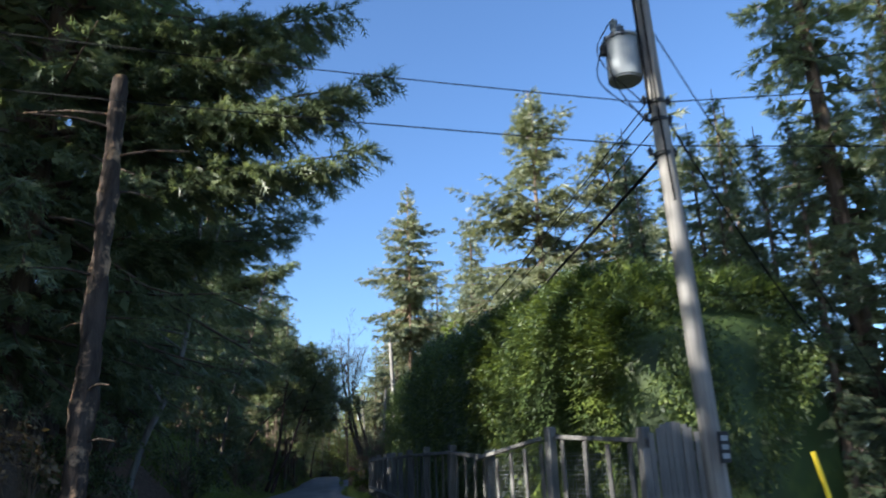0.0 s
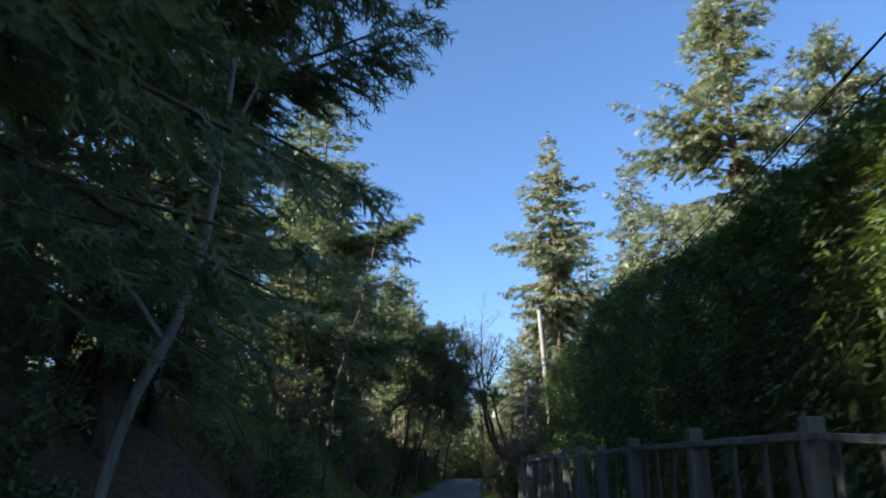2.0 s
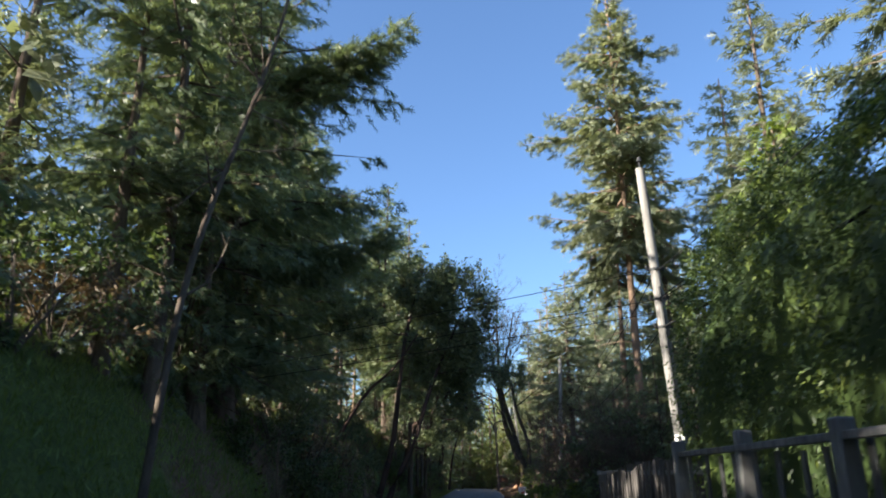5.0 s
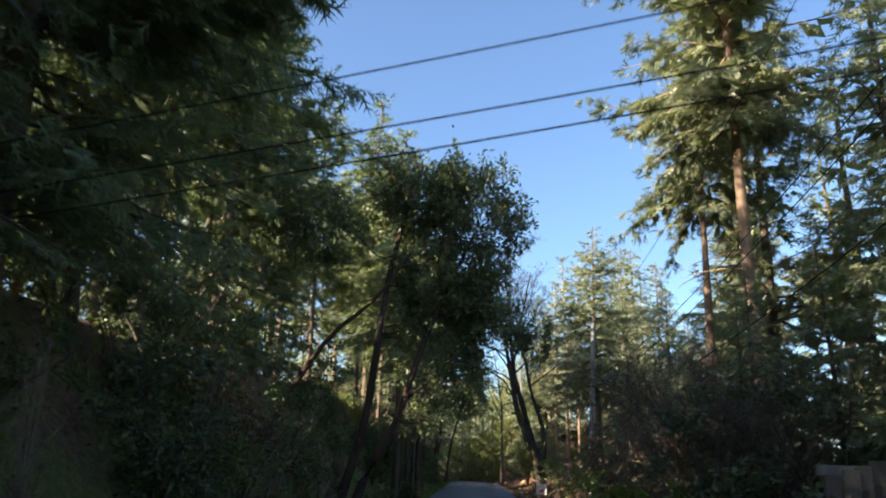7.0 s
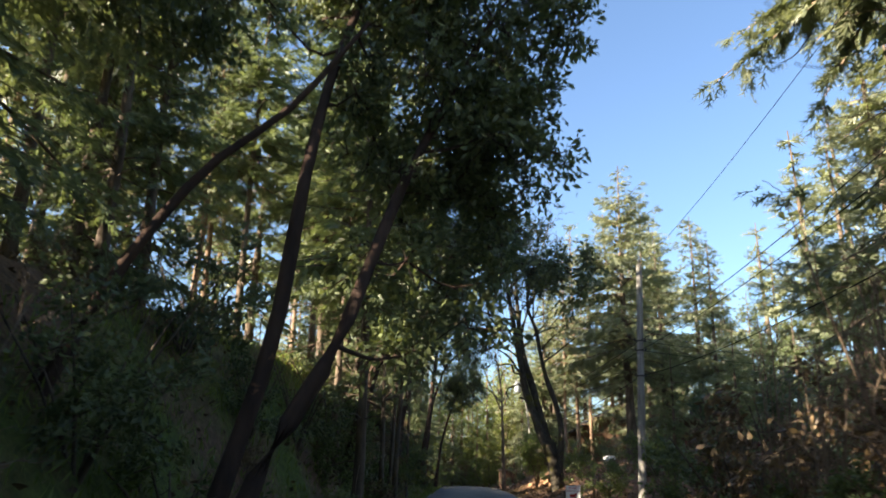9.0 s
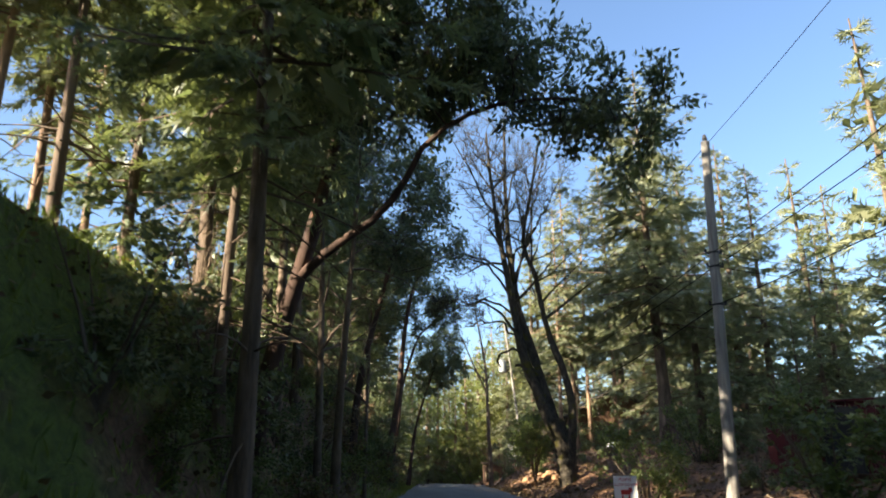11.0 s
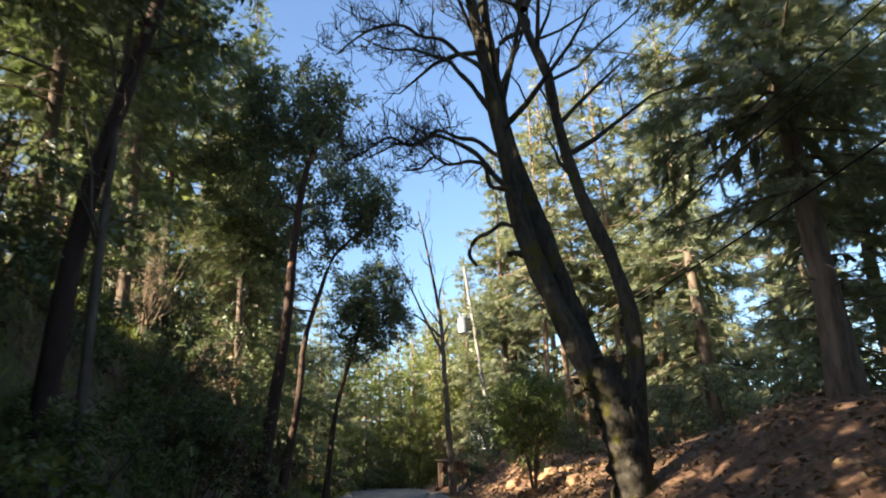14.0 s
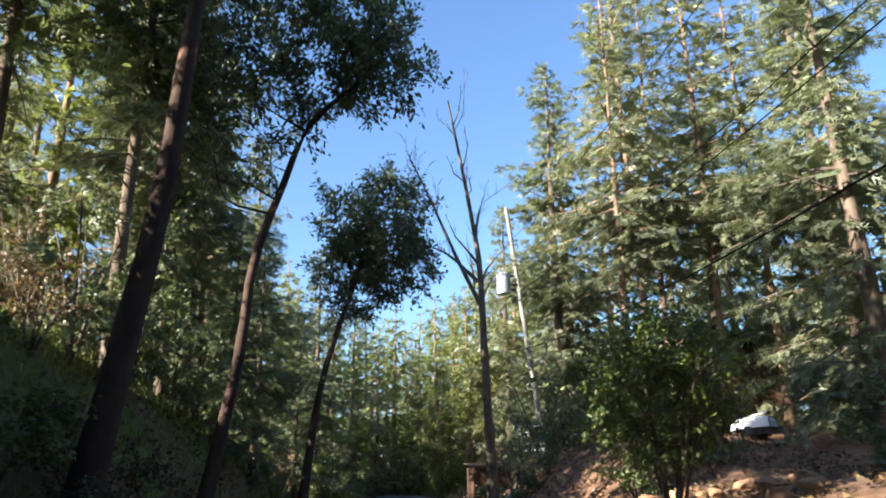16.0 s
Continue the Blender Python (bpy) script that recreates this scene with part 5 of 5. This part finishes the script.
for z in (.4, 1.3):
    bm = bmesh.new()
    box(bm, 2.3, 38.62, z, 6.0, 38.68, z + .09)
    part("rail", rounded(bm, .004), M_GREYWOOD, bf).matrix_basis = pose(0, .05, gz(4, 38.6))

# ---- poles and wires ----
def tube_part(name, pts, r, mat, parent, n=8, sides=8, label=""):
    L = smooth_line(pts, n)
    V, F = tubes(L[None], np.full((1, len(L)), r), sides)
    return part_of(name, V, F, mat, parent, label, True)


def cyl(bm, x, y, z0, z1, r, seg=20, r2=None):
    g = bmesh.ops.create_cone(bm, cap_ends=True, segments=seg, radius1=r, radius2=r2 or r, depth=z1 - z0)["verts"]
    bmesh.ops.translate(bm, vec=(x, y, (z0 + z1) / 2), verts=g)
    return g


def utility_pole(x, y, h, r, lean, label):
    ob = thing("utility_pole", label, "utility pole", spot(x, y, .1), group="poles along the lane")
    part_of("pole", *trunk_mesh([(0, 0, 0), (lean[0] * .5, lean[1] * .5, h * .5), (lean[0], lean[1], h)], r, r * .72, np.random.default_rng(int(h * 10)), 14, 12, .012, 1.0), M_POLE, ob, smooth=True)
    bm = bmesh.new()
    cyl(bm, lean[0], lean[1], h - .02, h + .03, r * .74, 14)
    part("pole_cap", bm, M_POLE, ob)
    return ob


def bracket(ob, x, y, z, r, mat=M_DARK):
    bm = bmesh.new()
    cyl(bm, x, y, z - .022, z + .022, r * .97, 14)
    part("band", bm, mat, ob)
    bm = bmesh.new()
    box(bm, x - r - .055, y - .02, z - .012, x + r + .055, y + .02, z + .02)
    part("bracket", rounded(bm, .006), mat, ob)
    for s in (-1, 1):
        bm = bmesh.new()
        cyl(bm, x + s * (r + .04), y, z + .02, z + .09, .025, 10, .015)
        cyl(bm, x + s * (r + .04), y, z + .04, z + .055, .035, 10)
        part("insulator", bm, mat, ob)


def transformer(ob, x, y, z, r=.215, h=.60):
    bm = bmesh.new()
    cyl(bm, x, y, z, z + h, r, 28)
    bmesh.ops.bevel(bm, geom=[e for e in bm.edges if abs(e.verts[0].co.z - e.verts[1].co.z) < .01], offset=.02, segments=2, affect='EDGES')
    body = part("transformer", bm, M_METAL, ob, "pale grey steel can")
    bm = bmesh.new()
    cyl(bm, x, y, z + h - .05, z + h - .02, r + .022, 28)
    cyl(bm, x, y, z + h, z + h + .05, r * .95, 28, r * .6)
    part("lid", bm, M_METAL, body)
    for dx, dy in ((0, 0), (-.12, -.1)):
        bm = bmesh.new()
        cyl(bm, x + dx, y + dy, z + h + .02, z + h + .2, .035, 12, .022)
        for q in (.07, .11, .15):
            cyl(bm, x + dx, y + dy, z + h + q, z + h + q + .015, .05, 12)
        part("bushing", bm, M_METAL, body)
    for k in range(5):
        a = 2.2 + k * .55
        bm = bmesh.new()
        box(bm, -.02, -.012, 0, .02, .012, .06, pose(x + math.cos(a) * (r + .02), y + math.sin(a) * (r + .02), z + h - .07, 0, 0, math.degrees(a) + 90))
        part("lid_clamp", bm, M_DARK, body)
    for q in (.12, .62):
        bm = bmesh.new()
        box(bm, x + r - .02, y - .04, z + q, x + r + .2, y + .04, z + q + .07)
        part("mount", rounded(bm, .006), M_DARK, body)
    bm = bmesh.new()
    cyl(bm, x - r - .04, y, z + h - .24, z + h - .12, .04, 10)
    part("side_bushing", bm, M_DARK, body)


def wire(p, q, sag, r=.0075, label="thin black overhead wire"):
    p, q = Vector(p), Vector(q)
    u = np.linspace(0, 1, 15)
    P = np.array([tuple(p.lerp(q, t)) for t in u])
    P[:, 2] -= sag * 4 * u * (1 - u)
    ob = new("overhead_wire", mesh_of("overhead_wire", *tubes(P[None], np.full((1, 15), r), 5), M_CABLE, True))
    return tagged(ob, label, "cable", group="overhead wires")


P1 = utility_pole(4.0, 7.2, 9.2, .112, (-.2, .12), "weathered wooden pole carrying a grey transformer")
z1 = spot(4.0, 7.2, .1)[2]
transformer(P1, -.43, .16, 5.80 - z1, .20, .58)
for z in (5.25, 5.48, 4.82):
    bracket(P1, -.13, .06, z - z1, .108)
tube_part("conduit", [(-.14, -.10, 4.0), (-.18, -.07, 5.0), (-.24, -.02, 8.0)], .014, M_CABLE, P1)
tube_part("conduit", [(-.26, -.02, 5.3 - z1), (-.34, .02, 8.6)], .018, M_CABLE, P1)
for k, (a, b, c) in enumerate((((-.70, .1, 6.25), (-.80, .1, 5.8), (-.30, .06, 5.3)), ((-.68, .1, 6.2), (-.6, 0, 5.6), (-.30, .06, 5.25)), ((-.62, .05, 6.5), (-.82, .0, 6.1), (-.28, .06, 5.45)))):
    tube_part("drop_lead", [(p[0], p[1], p[2] - z1) for p in (a, b, c)], .008, M_CABLE, P1, 12, 5)
bm = bmesh.new()
box(bm, -.05, -.165, 1.45 - z1, .06, -.15, 1.75 - z1)
plate = part("number_plate", bm, M_DARK, P1, "dark plate with unreadable marks")
for k in range(3):
    bm = bmesh.new()
    box(bm, -.03, -.172, 1.49 - z1 + .085 * k, .04, -.165, 1.54 - z1 + .085 * k)
    part("mark", bm, M_METAL, plate)

P2 = utility_pole(3.58, 36.6, 7.3, .122, (-.36, 0), "tall pale weathered pole with brackets and cables")
z2 = spot(3.58, 36.6, .1)[2]
for z in (4.4, 4.95, 5.55):
    bracket(P2, -.36 * (z - z2) / 7.3, 0, z - z2, .125)
bm = bmesh.new()
cyl(bm, -.36, 0, 7.3, 7.55, .02, 8)
cyl(bm, -.36, 0, 7.5, 7.6, .06, 10, .03)
part("top_insulator", bm, M_DARK, P2)
tube_part("conduit", [(-.12, -.13, 2.2), (-.17, -.13, 3.2), (-.24, -.12, 4.8)], .022, M_DARK, P2)
# the plate and its marks face down the lane
PLATE_TURN = Matrix.Rotation(-.42, 3, "Z")


def plate_box(x0, y0, z0, x1, y1, z1):
    bm = bmesh.new()
    box(bm, x0, y0, z0, x1, y1, z1)
    bmesh.ops.rotate(bm, verts=bm.verts, cent=(0, 0, 0), matrix=PLATE_TURN)
    bmesh.ops.translate(bm, verts=bm.verts, vec=(-.09, 0, 0))
    return bm


plate = part("number_plate", rounded(plate_box(-.085, -.136, 1.62, .085, -.116, 2.03), .004), plain_mat("white_enamel", (.6, .6, .58), (.8, .8, .78), 6), P2, "white plate with dark bars")
for k in range(3):
    part("mark", plate_box(-.032, -.144, 1.66 + .125 * k, .032, -.137, 1.75 + .125 * k), M_DARK, plate)

P3 = utility_pole(4.75, 64.1, 7.7, .125, (.35, 0), "grey weathered pole with dark insulators")
z3 = spot(4.75, 64.1, .1)[2]
for z in (5.45, 5.75):
    bracket(P3, .23, 0, z - z3, .12)
bracket(P3, .19, 0, 4.65 - z3, .12)
bm = bmesh.new()
cyl(bm, .35, 0, 7.7, 7.82, .03, 8)
cyl(bm, .35, 0, 7.80, 7.90, .06, 10, .03)
part("top_insulator", bm, M_DARK, P3)

P4 = utility_pole(5.35, 97.4, 8.6, .095, (-.9, 0), "leaning wooden pole with a grey transformer")
z4 = spot(5.35, 97.4, .1)[2]
transformer(P4, -1.12, 0, 7.95 - z4, .24, .72)
bracket(P4, -.75, 0, 8.3 - z4, .13)

wire((3.8, 7.3, 5.5), (-12, 9.9, 8.35), .15)
wire((3.8, 7.3, 5.5), (22, 4.3, 6.6), .15)
wire((3.8, 7.3, 4.95), (-12, 9.7, 7.2), .12, .008)
wire((3.8, 7.3, 4.95), (22, 4.3, 4.7), .12, .008)
for z, dz in ((5.45, 5.5), (5.6, 4.95), (5.2, 4.9)):
    wire((3.85, 7.3, z), (3.32, 36.6, dz), .45, .008)
wire((3.85, 7.3, 4.8), (3.36, 36.6, 4.4), .55, .022, "thick black overhead cable")
wire((3.95, 7.3, 5.4), (9.5, 11.5, 2.2), .35, .014, "sagging black service cable")
wire((3.95, 7.3, 6.5), (9.0, 10.0, 1.2), .05, .008, "thin steel guy wire")
wire((3.3, 36.6, 5.55), (-13, 39.0, 3.3), .1)
wire((3.32, 36.6, 4.95), (-13, 39.5, 3.2), .1, .008)
wire((3.34, 36.6, 4.7), (-13, 39.5, 2.9), .1, .008)
wire((3.36, 36.6, 4.4), (4.9, 64.1, 4.65), .6, .009, "thick black overhead cable")
for z in (5.45, 5.75):
    wire((3.3, 36.6, z), (4.95, 64.1, z), .5, .008)
    wire((4.95, 64.1, z), (4.6, 97.4, z + 2.2), .6, .008)
    wire((5.0, 64.1, z), (24, 70, z + .9), .5, .008)
wire((3.22, 36.6, 7.9), (5.1, 64.1, 8.2), .6, .006)
wire((5.1, 64.1, 8.2), (4.45, 97.4, 9.8), .7, .008)
wire((4.92, 64.1, 4.65), (4.8, 97.4, 6.0), .7, .013, "thick black overhead cable")

# yellow guard on a guy wire
gg = thing("guy_guard", "slanted yellow plastic guard on a guy wire", "guard", spot(6.6, 9.0, .1))
tube_part("sleeve", [(0, 0, 0), (-.28, 0, 1.35)], .035, plain_mat("yellow_plastic", (.55, .42, .02), (.7, .55, .03), 4, .5), gg)

# ---- sign ----
M_WHITE = plain_mat("white_painted_board", (.72, .71, .69), (.82, .81, .79), 5, .6)
M_RED = plain_mat("red_paint", (.35, .015, .02), (.5, .03, .03), 5, .5)
sign = thing("road_sign", "white board on a stake with red lettering", "sign", (2.65, 63.7, -.1), -4)
bm = bmesh.new()
box(bm, -.21, -.008, 1.04, .21, .008, 1.46)
part("board", rounded(bm, .003), M_WHITE, sign)
bm = bmesh.new()
box(bm, -.025, .010, -.1, .025, .05, 1.40)
part("stake", rounded(bm, .004), M_GREYWOOD, sign)
for text, z, s in (("PLEASE", 1.375, .075), ("SLOW DOWN", 1.29, .062)):
    cu = bpy.data.curves.new("lettering", 'FONT')
    cu.body, cu.size, cu.align_x, cu.extrude = text, s, 'CENTER', .0015
    tmp = bpy.data.objects.new("lettering", cu)
    scene.collection.objects.link(tmp)
    bpy.context.view_layer.update()
    me = bpy.data.meshes.new_from_object(tmp.evaluated_get(bpy.context.evaluated_depsgraph_get()))
    bpy.data.objects.remove(tmp)
    me.materials.clear()
    me.materials.append(M_RED)
    ob = new("lettering", me)
    ob.parent = sign
    ob.matrix_basis = pose(0, -.0115, z, 90, 0, 0)
bm = bmesh.new()
box(bm, -.09, -.013, 1.14, .08, -.009, 1.22)
box(bm, .05, -.013, 1.18, .11, -.009, 1.26)
box(bm, -.08, -.013, 1.04, -.05, -.009, 1.13)
box(bm, .04, -.013, 1.04, .07, -.009, 1.13)
part("emblem", bm, M_RED, sign, "plain red shape")

# ---- red shed, house, boat, stones ----
M_REDWALL = plain_mat("dull_red_boards", (.055, .005, .008), (.11, .011, .014), 6, .8, 0, .006, (1, 1, .2))
M_ROOF = plain_mat("dark_shingles", (.03, .03, .032), (.07, .068, .068), 12, .9)
shed = thing("shed", "small dull red board shed in the shade", "shed", spot(9.24, 68.15, .05), -36)
for k in range(14):
    piece("wall_board", box_mesh("wall_board", .19, .03, 1.62, M_REDWALL, .004), shed, pose(-1.3 + .2 * k, -1.2, 0, 0, 0, 0))
for k in range(12):
    piece("wall_board", box_mesh("wall_board", .03, .19, 1.62, M_REDWALL, .004), shed, pose(-1.4, -1.1 + .2 * k, 0))
bm = bmesh.new()
box(bm, -1.5, -1.3, -.02, 1.5, 1.3, .03)
part("roof_slope", rounded(bm, .008), M_REDWALL, shed).matrix_basis = pose(0, 0, 1.73, 4, 0, 0)
bm = bmesh.new()
box(bm, -.2, -1.235, 0, .65, -1.2, 1.5)
part("door", rounded(bm, .005), M_DARK, shed)

M_HOUSEWALL = plain_mat("brown_siding", (.12, .06, .035), (.22, .12, .07), 7, .8, 0, .006, (.2, 1, 1))
house = thing("house", "brown house with a dark pitched roof among trees", "house", spot(11.6, 102.0, .2), 90)
house.scale = (1, .95, .8)
bm = bmesh.new()
v = [bm.verts.new(p) for p in ((-4, -3, 0), (4, -3, 0), (4, 3, 0), (-4, 3, 0), (-4, -3, 3.4), (4, -3, 3.4), (4, 3, 3.4), (-4, 3, 3.4), (-4, 0, 5.4), (4, 0, 5.4))]
for f in ((0, 1, 5, 4), (2, 3, 7, 6), (1, 2, 6, 9, 5), (3, 0, 4, 8, 7)):
    bm.faces.new([v[i] for i in f])
part("wall", bm, M_HOUSEWALL, house)
for s in (-1, 1):
    bm = bmesh.new()
    box(bm, -4.5, -2.05, -.08, 4.5, 2.05, .08)
    part("roof", rounded(bm, .02), M_ROOF, house).matrix_basis = pose(0, s * 1.75, 4.42, -s * 33.7, 0, 0)
boat = thing("rowing_boat", "small white boat lying keel up on the bank", "boat", spot(9.8, 91.6, -.02), 78)
boat.scale = (.8, .8, .8)
bm = bmesh.new()
rows = []
for k in range(9):
    u = k / 8
    w = .62 * math.sin(math.pi * (.12 + .88 * u) ** .8 * .62) if u > 0 else .02
    rows.append([bm.verts.new((-1.3 + 2.6 * u, w * c, .16 + .42 * s * (.75 + .25 * u))) for c, s in ((-1, 0), (-.9, .55), (-.5, .95), (0, 1.06), (.5, .95), (.9, .55), (1, 0))])
for a, b in zip(rows[:-1], rows[1:]):
    for k in range(6):
        bm.faces.new((a[k], a[k + 1], b[k + 1], b[k]))
bm.faces.new(rows[-1])
part("hull", bm, M_WHITE, boat)
bm = bmesh.new()
box(bm, -1.25, -.02, .58, 1.25, .02, .64)
part("keel", rounded(bm, .008), M_WHITE, boat)
for x in (-.7, .8):
    bm = bmesh.new()
    box(bm, x - .06, -.6, -.05, x + .06, .6, .2)
    part("chock", rounded(bm, .01), M_GREYWOOD, boat)

M_STONE = plain_mat("ochre_stone", (.20, .095, .045), (.46, .27, .15), 6.0, .95, 0, .06)
rng = np.random.default_rng(77)
for k in range(64):
    bm = bmesh.new()
    bmesh.ops.create_icosphere(bm, subdivisions=2 if k > 35 else 3, radius=1)
    off = Vector(rng.uniform(0, 50, 3))
    for vv in bm.verts:
        n3 = noise.noise(vv.co * 1.1 + off) * .45 + noise.noise(vv.co * 2.7 + off) * .22 + noise.noise(vv.co * 6.0 + off) * .05
        vv.co *= 1 + n3
    for nn in unit(rng.normal(size=(9, 3))):
        cut, nn = rng.uniform(.62, .9), Vector(nn)
        for vv in bm.verts:
            over = vv.co.dot(nn) - cut
            if over > 0:
                vv.co -= nn * over * .92
    s = rng.uniform(.13, .27) if k < 36 else rng.uniform(.06, .15)
    bmesh.ops.scale(bm, vec=(s, s * rng.uniform(.7, 1.2), s * rng.uniform(.55, .8)), verts=bm.verts)
    x, y = 3.0 + abs(rng.normal(0, 1.9)), 83.4 + rng.normal(0, 1.7)
    me = bpy.data.meshes.new("stone")
    bm.to_mesh(me)
    bm.free()
    me.materials.append(M_STONE)
    ob = new("stone", me)
    ob.matrix_basis = pose(x, y, gz(x, y) + s * .2, 0, 0, rng.uniform(0, 360))
    tagged(ob, "rounded ochre stone half sunk in leaf litter", "stone", "stones on the bank")


# ---- fallen leaves ----
def litter(n, xr, yr, size, seed, label):
    rng = np.random.default_rng(seed)
    y = rng.uniform(*yr, n)
    x = road_x(y) + xr[0] + (xr[1] - xr[0]) * rng.uniform(0, 1, n) ** 1.3
    O = np.stack([x, y, ground_z(x, y) + rng.uniform(.01, .06, n)], -1)
    D = unit(rng.normal(0, 1, (n, 3)) * np.array([1, 1, .45]))
    ob = new("leaf_litter", mesh_of("leaf_litter", *leaf_cloud(O, D, size, rng, .6, .2), M_DRYLEAF))
    tagged(ob, label, "leaves", kind="stuff")


litter(16000, (2.2, 9.5), (62, 94), .11, 501, "brown fallen leaves on the earth bank")
litter(9000, (-2.2, -6.5), (38, 92), .11, 502, "brown fallen leaves on the wooded bank")


# ---- small things at the lane's far end ----
binbox = thing("wood_bin", "low dark brown board bin with a sloping lid", "bin", spot(3.6, 98.4, .03), 8)
for k in range(8):
    for y in (-.45, .45):
        piece("board", box_mesh("board", .155, .025, 1.05, M_BROWNWOOD, .004), binbox, pose(-.56 + .16 * k, y, 0))
for k in range(5):
    for x in (-.65, .65):
        piece("board", box_mesh("board", .025, .165, 1.05, M_BROWNWOOD, .004), binbox, pose(x, -.34 + .17 * k, 0))
bm = bmesh.new()
box(bm, -.75, -.55, 0, .75, .55, .04)
part("lid", rounded(bm, .006), M_BROWNWOOD, binbox).matrix_basis = pose(0, 0, 1.12, 6, 0, 0)

lattice = thing("lattice_panel", "small weathered white lattice panel on two posts", "fence", spot(4.85, 97.2, .05), -6)
for x in (-.42, .42):
    piece("post", box_mesh("post", .06, .06, 1.35, M_WHITE, .006), lattice, pose(x, 0, 0))
for k in range(5):
    piece("slat", box_mesh("slat", .84, .014, .035, M_WHITE, .003), lattice, pose(0, -.02, .45 + .19 * k))
for k in range(6):
    piece("slat", box_mesh("slat", .035, .014, .84, M_WHITE, .003), lattice, pose(-.34 + .136 * k, .006, .42))

log_rng = np.random.default_rng(61)
for x, y, rz, ln, r, lab in ((3.2, 94.6, 12, 2.4, .09, "pale peeled log edging the lane"), (11.3, 92.2, 35, 1.6, .11, "weathered log lying on the earth bank")):
    lg = thing("log", lab, "log", (x, y, gz(x, y) + r * .6), rz)
    L, F = trunk_mesh([(-ln / 2, 0, gz(x - ln / 2, y) - gz(x, y)), (0, .03, 0), (ln / 2, 0, gz(x + ln / 2, y) - gz(x, y))], r, r * .8, log_rng, 10, 14, .05, 1.0)
    part_of("log_body", L, F, M_POLE, lg, smooth=True)
    for u, q in ((-ln / 2, r), (ln / 2, r * .8)):
        bm = bmesh.new()
        g = bmesh.ops.create_cone(bm, cap_ends=True, segments=12, radius1=q * .97, radius2=q * .97, depth=.03)["verts"]
        bmesh.ops.transform(bm, matrix=pose(u, 0, gz(x + u, y) - gz(x, y), 0, 90, 0), verts=g)
        part("cut_end", bm, M_POLE, lg)
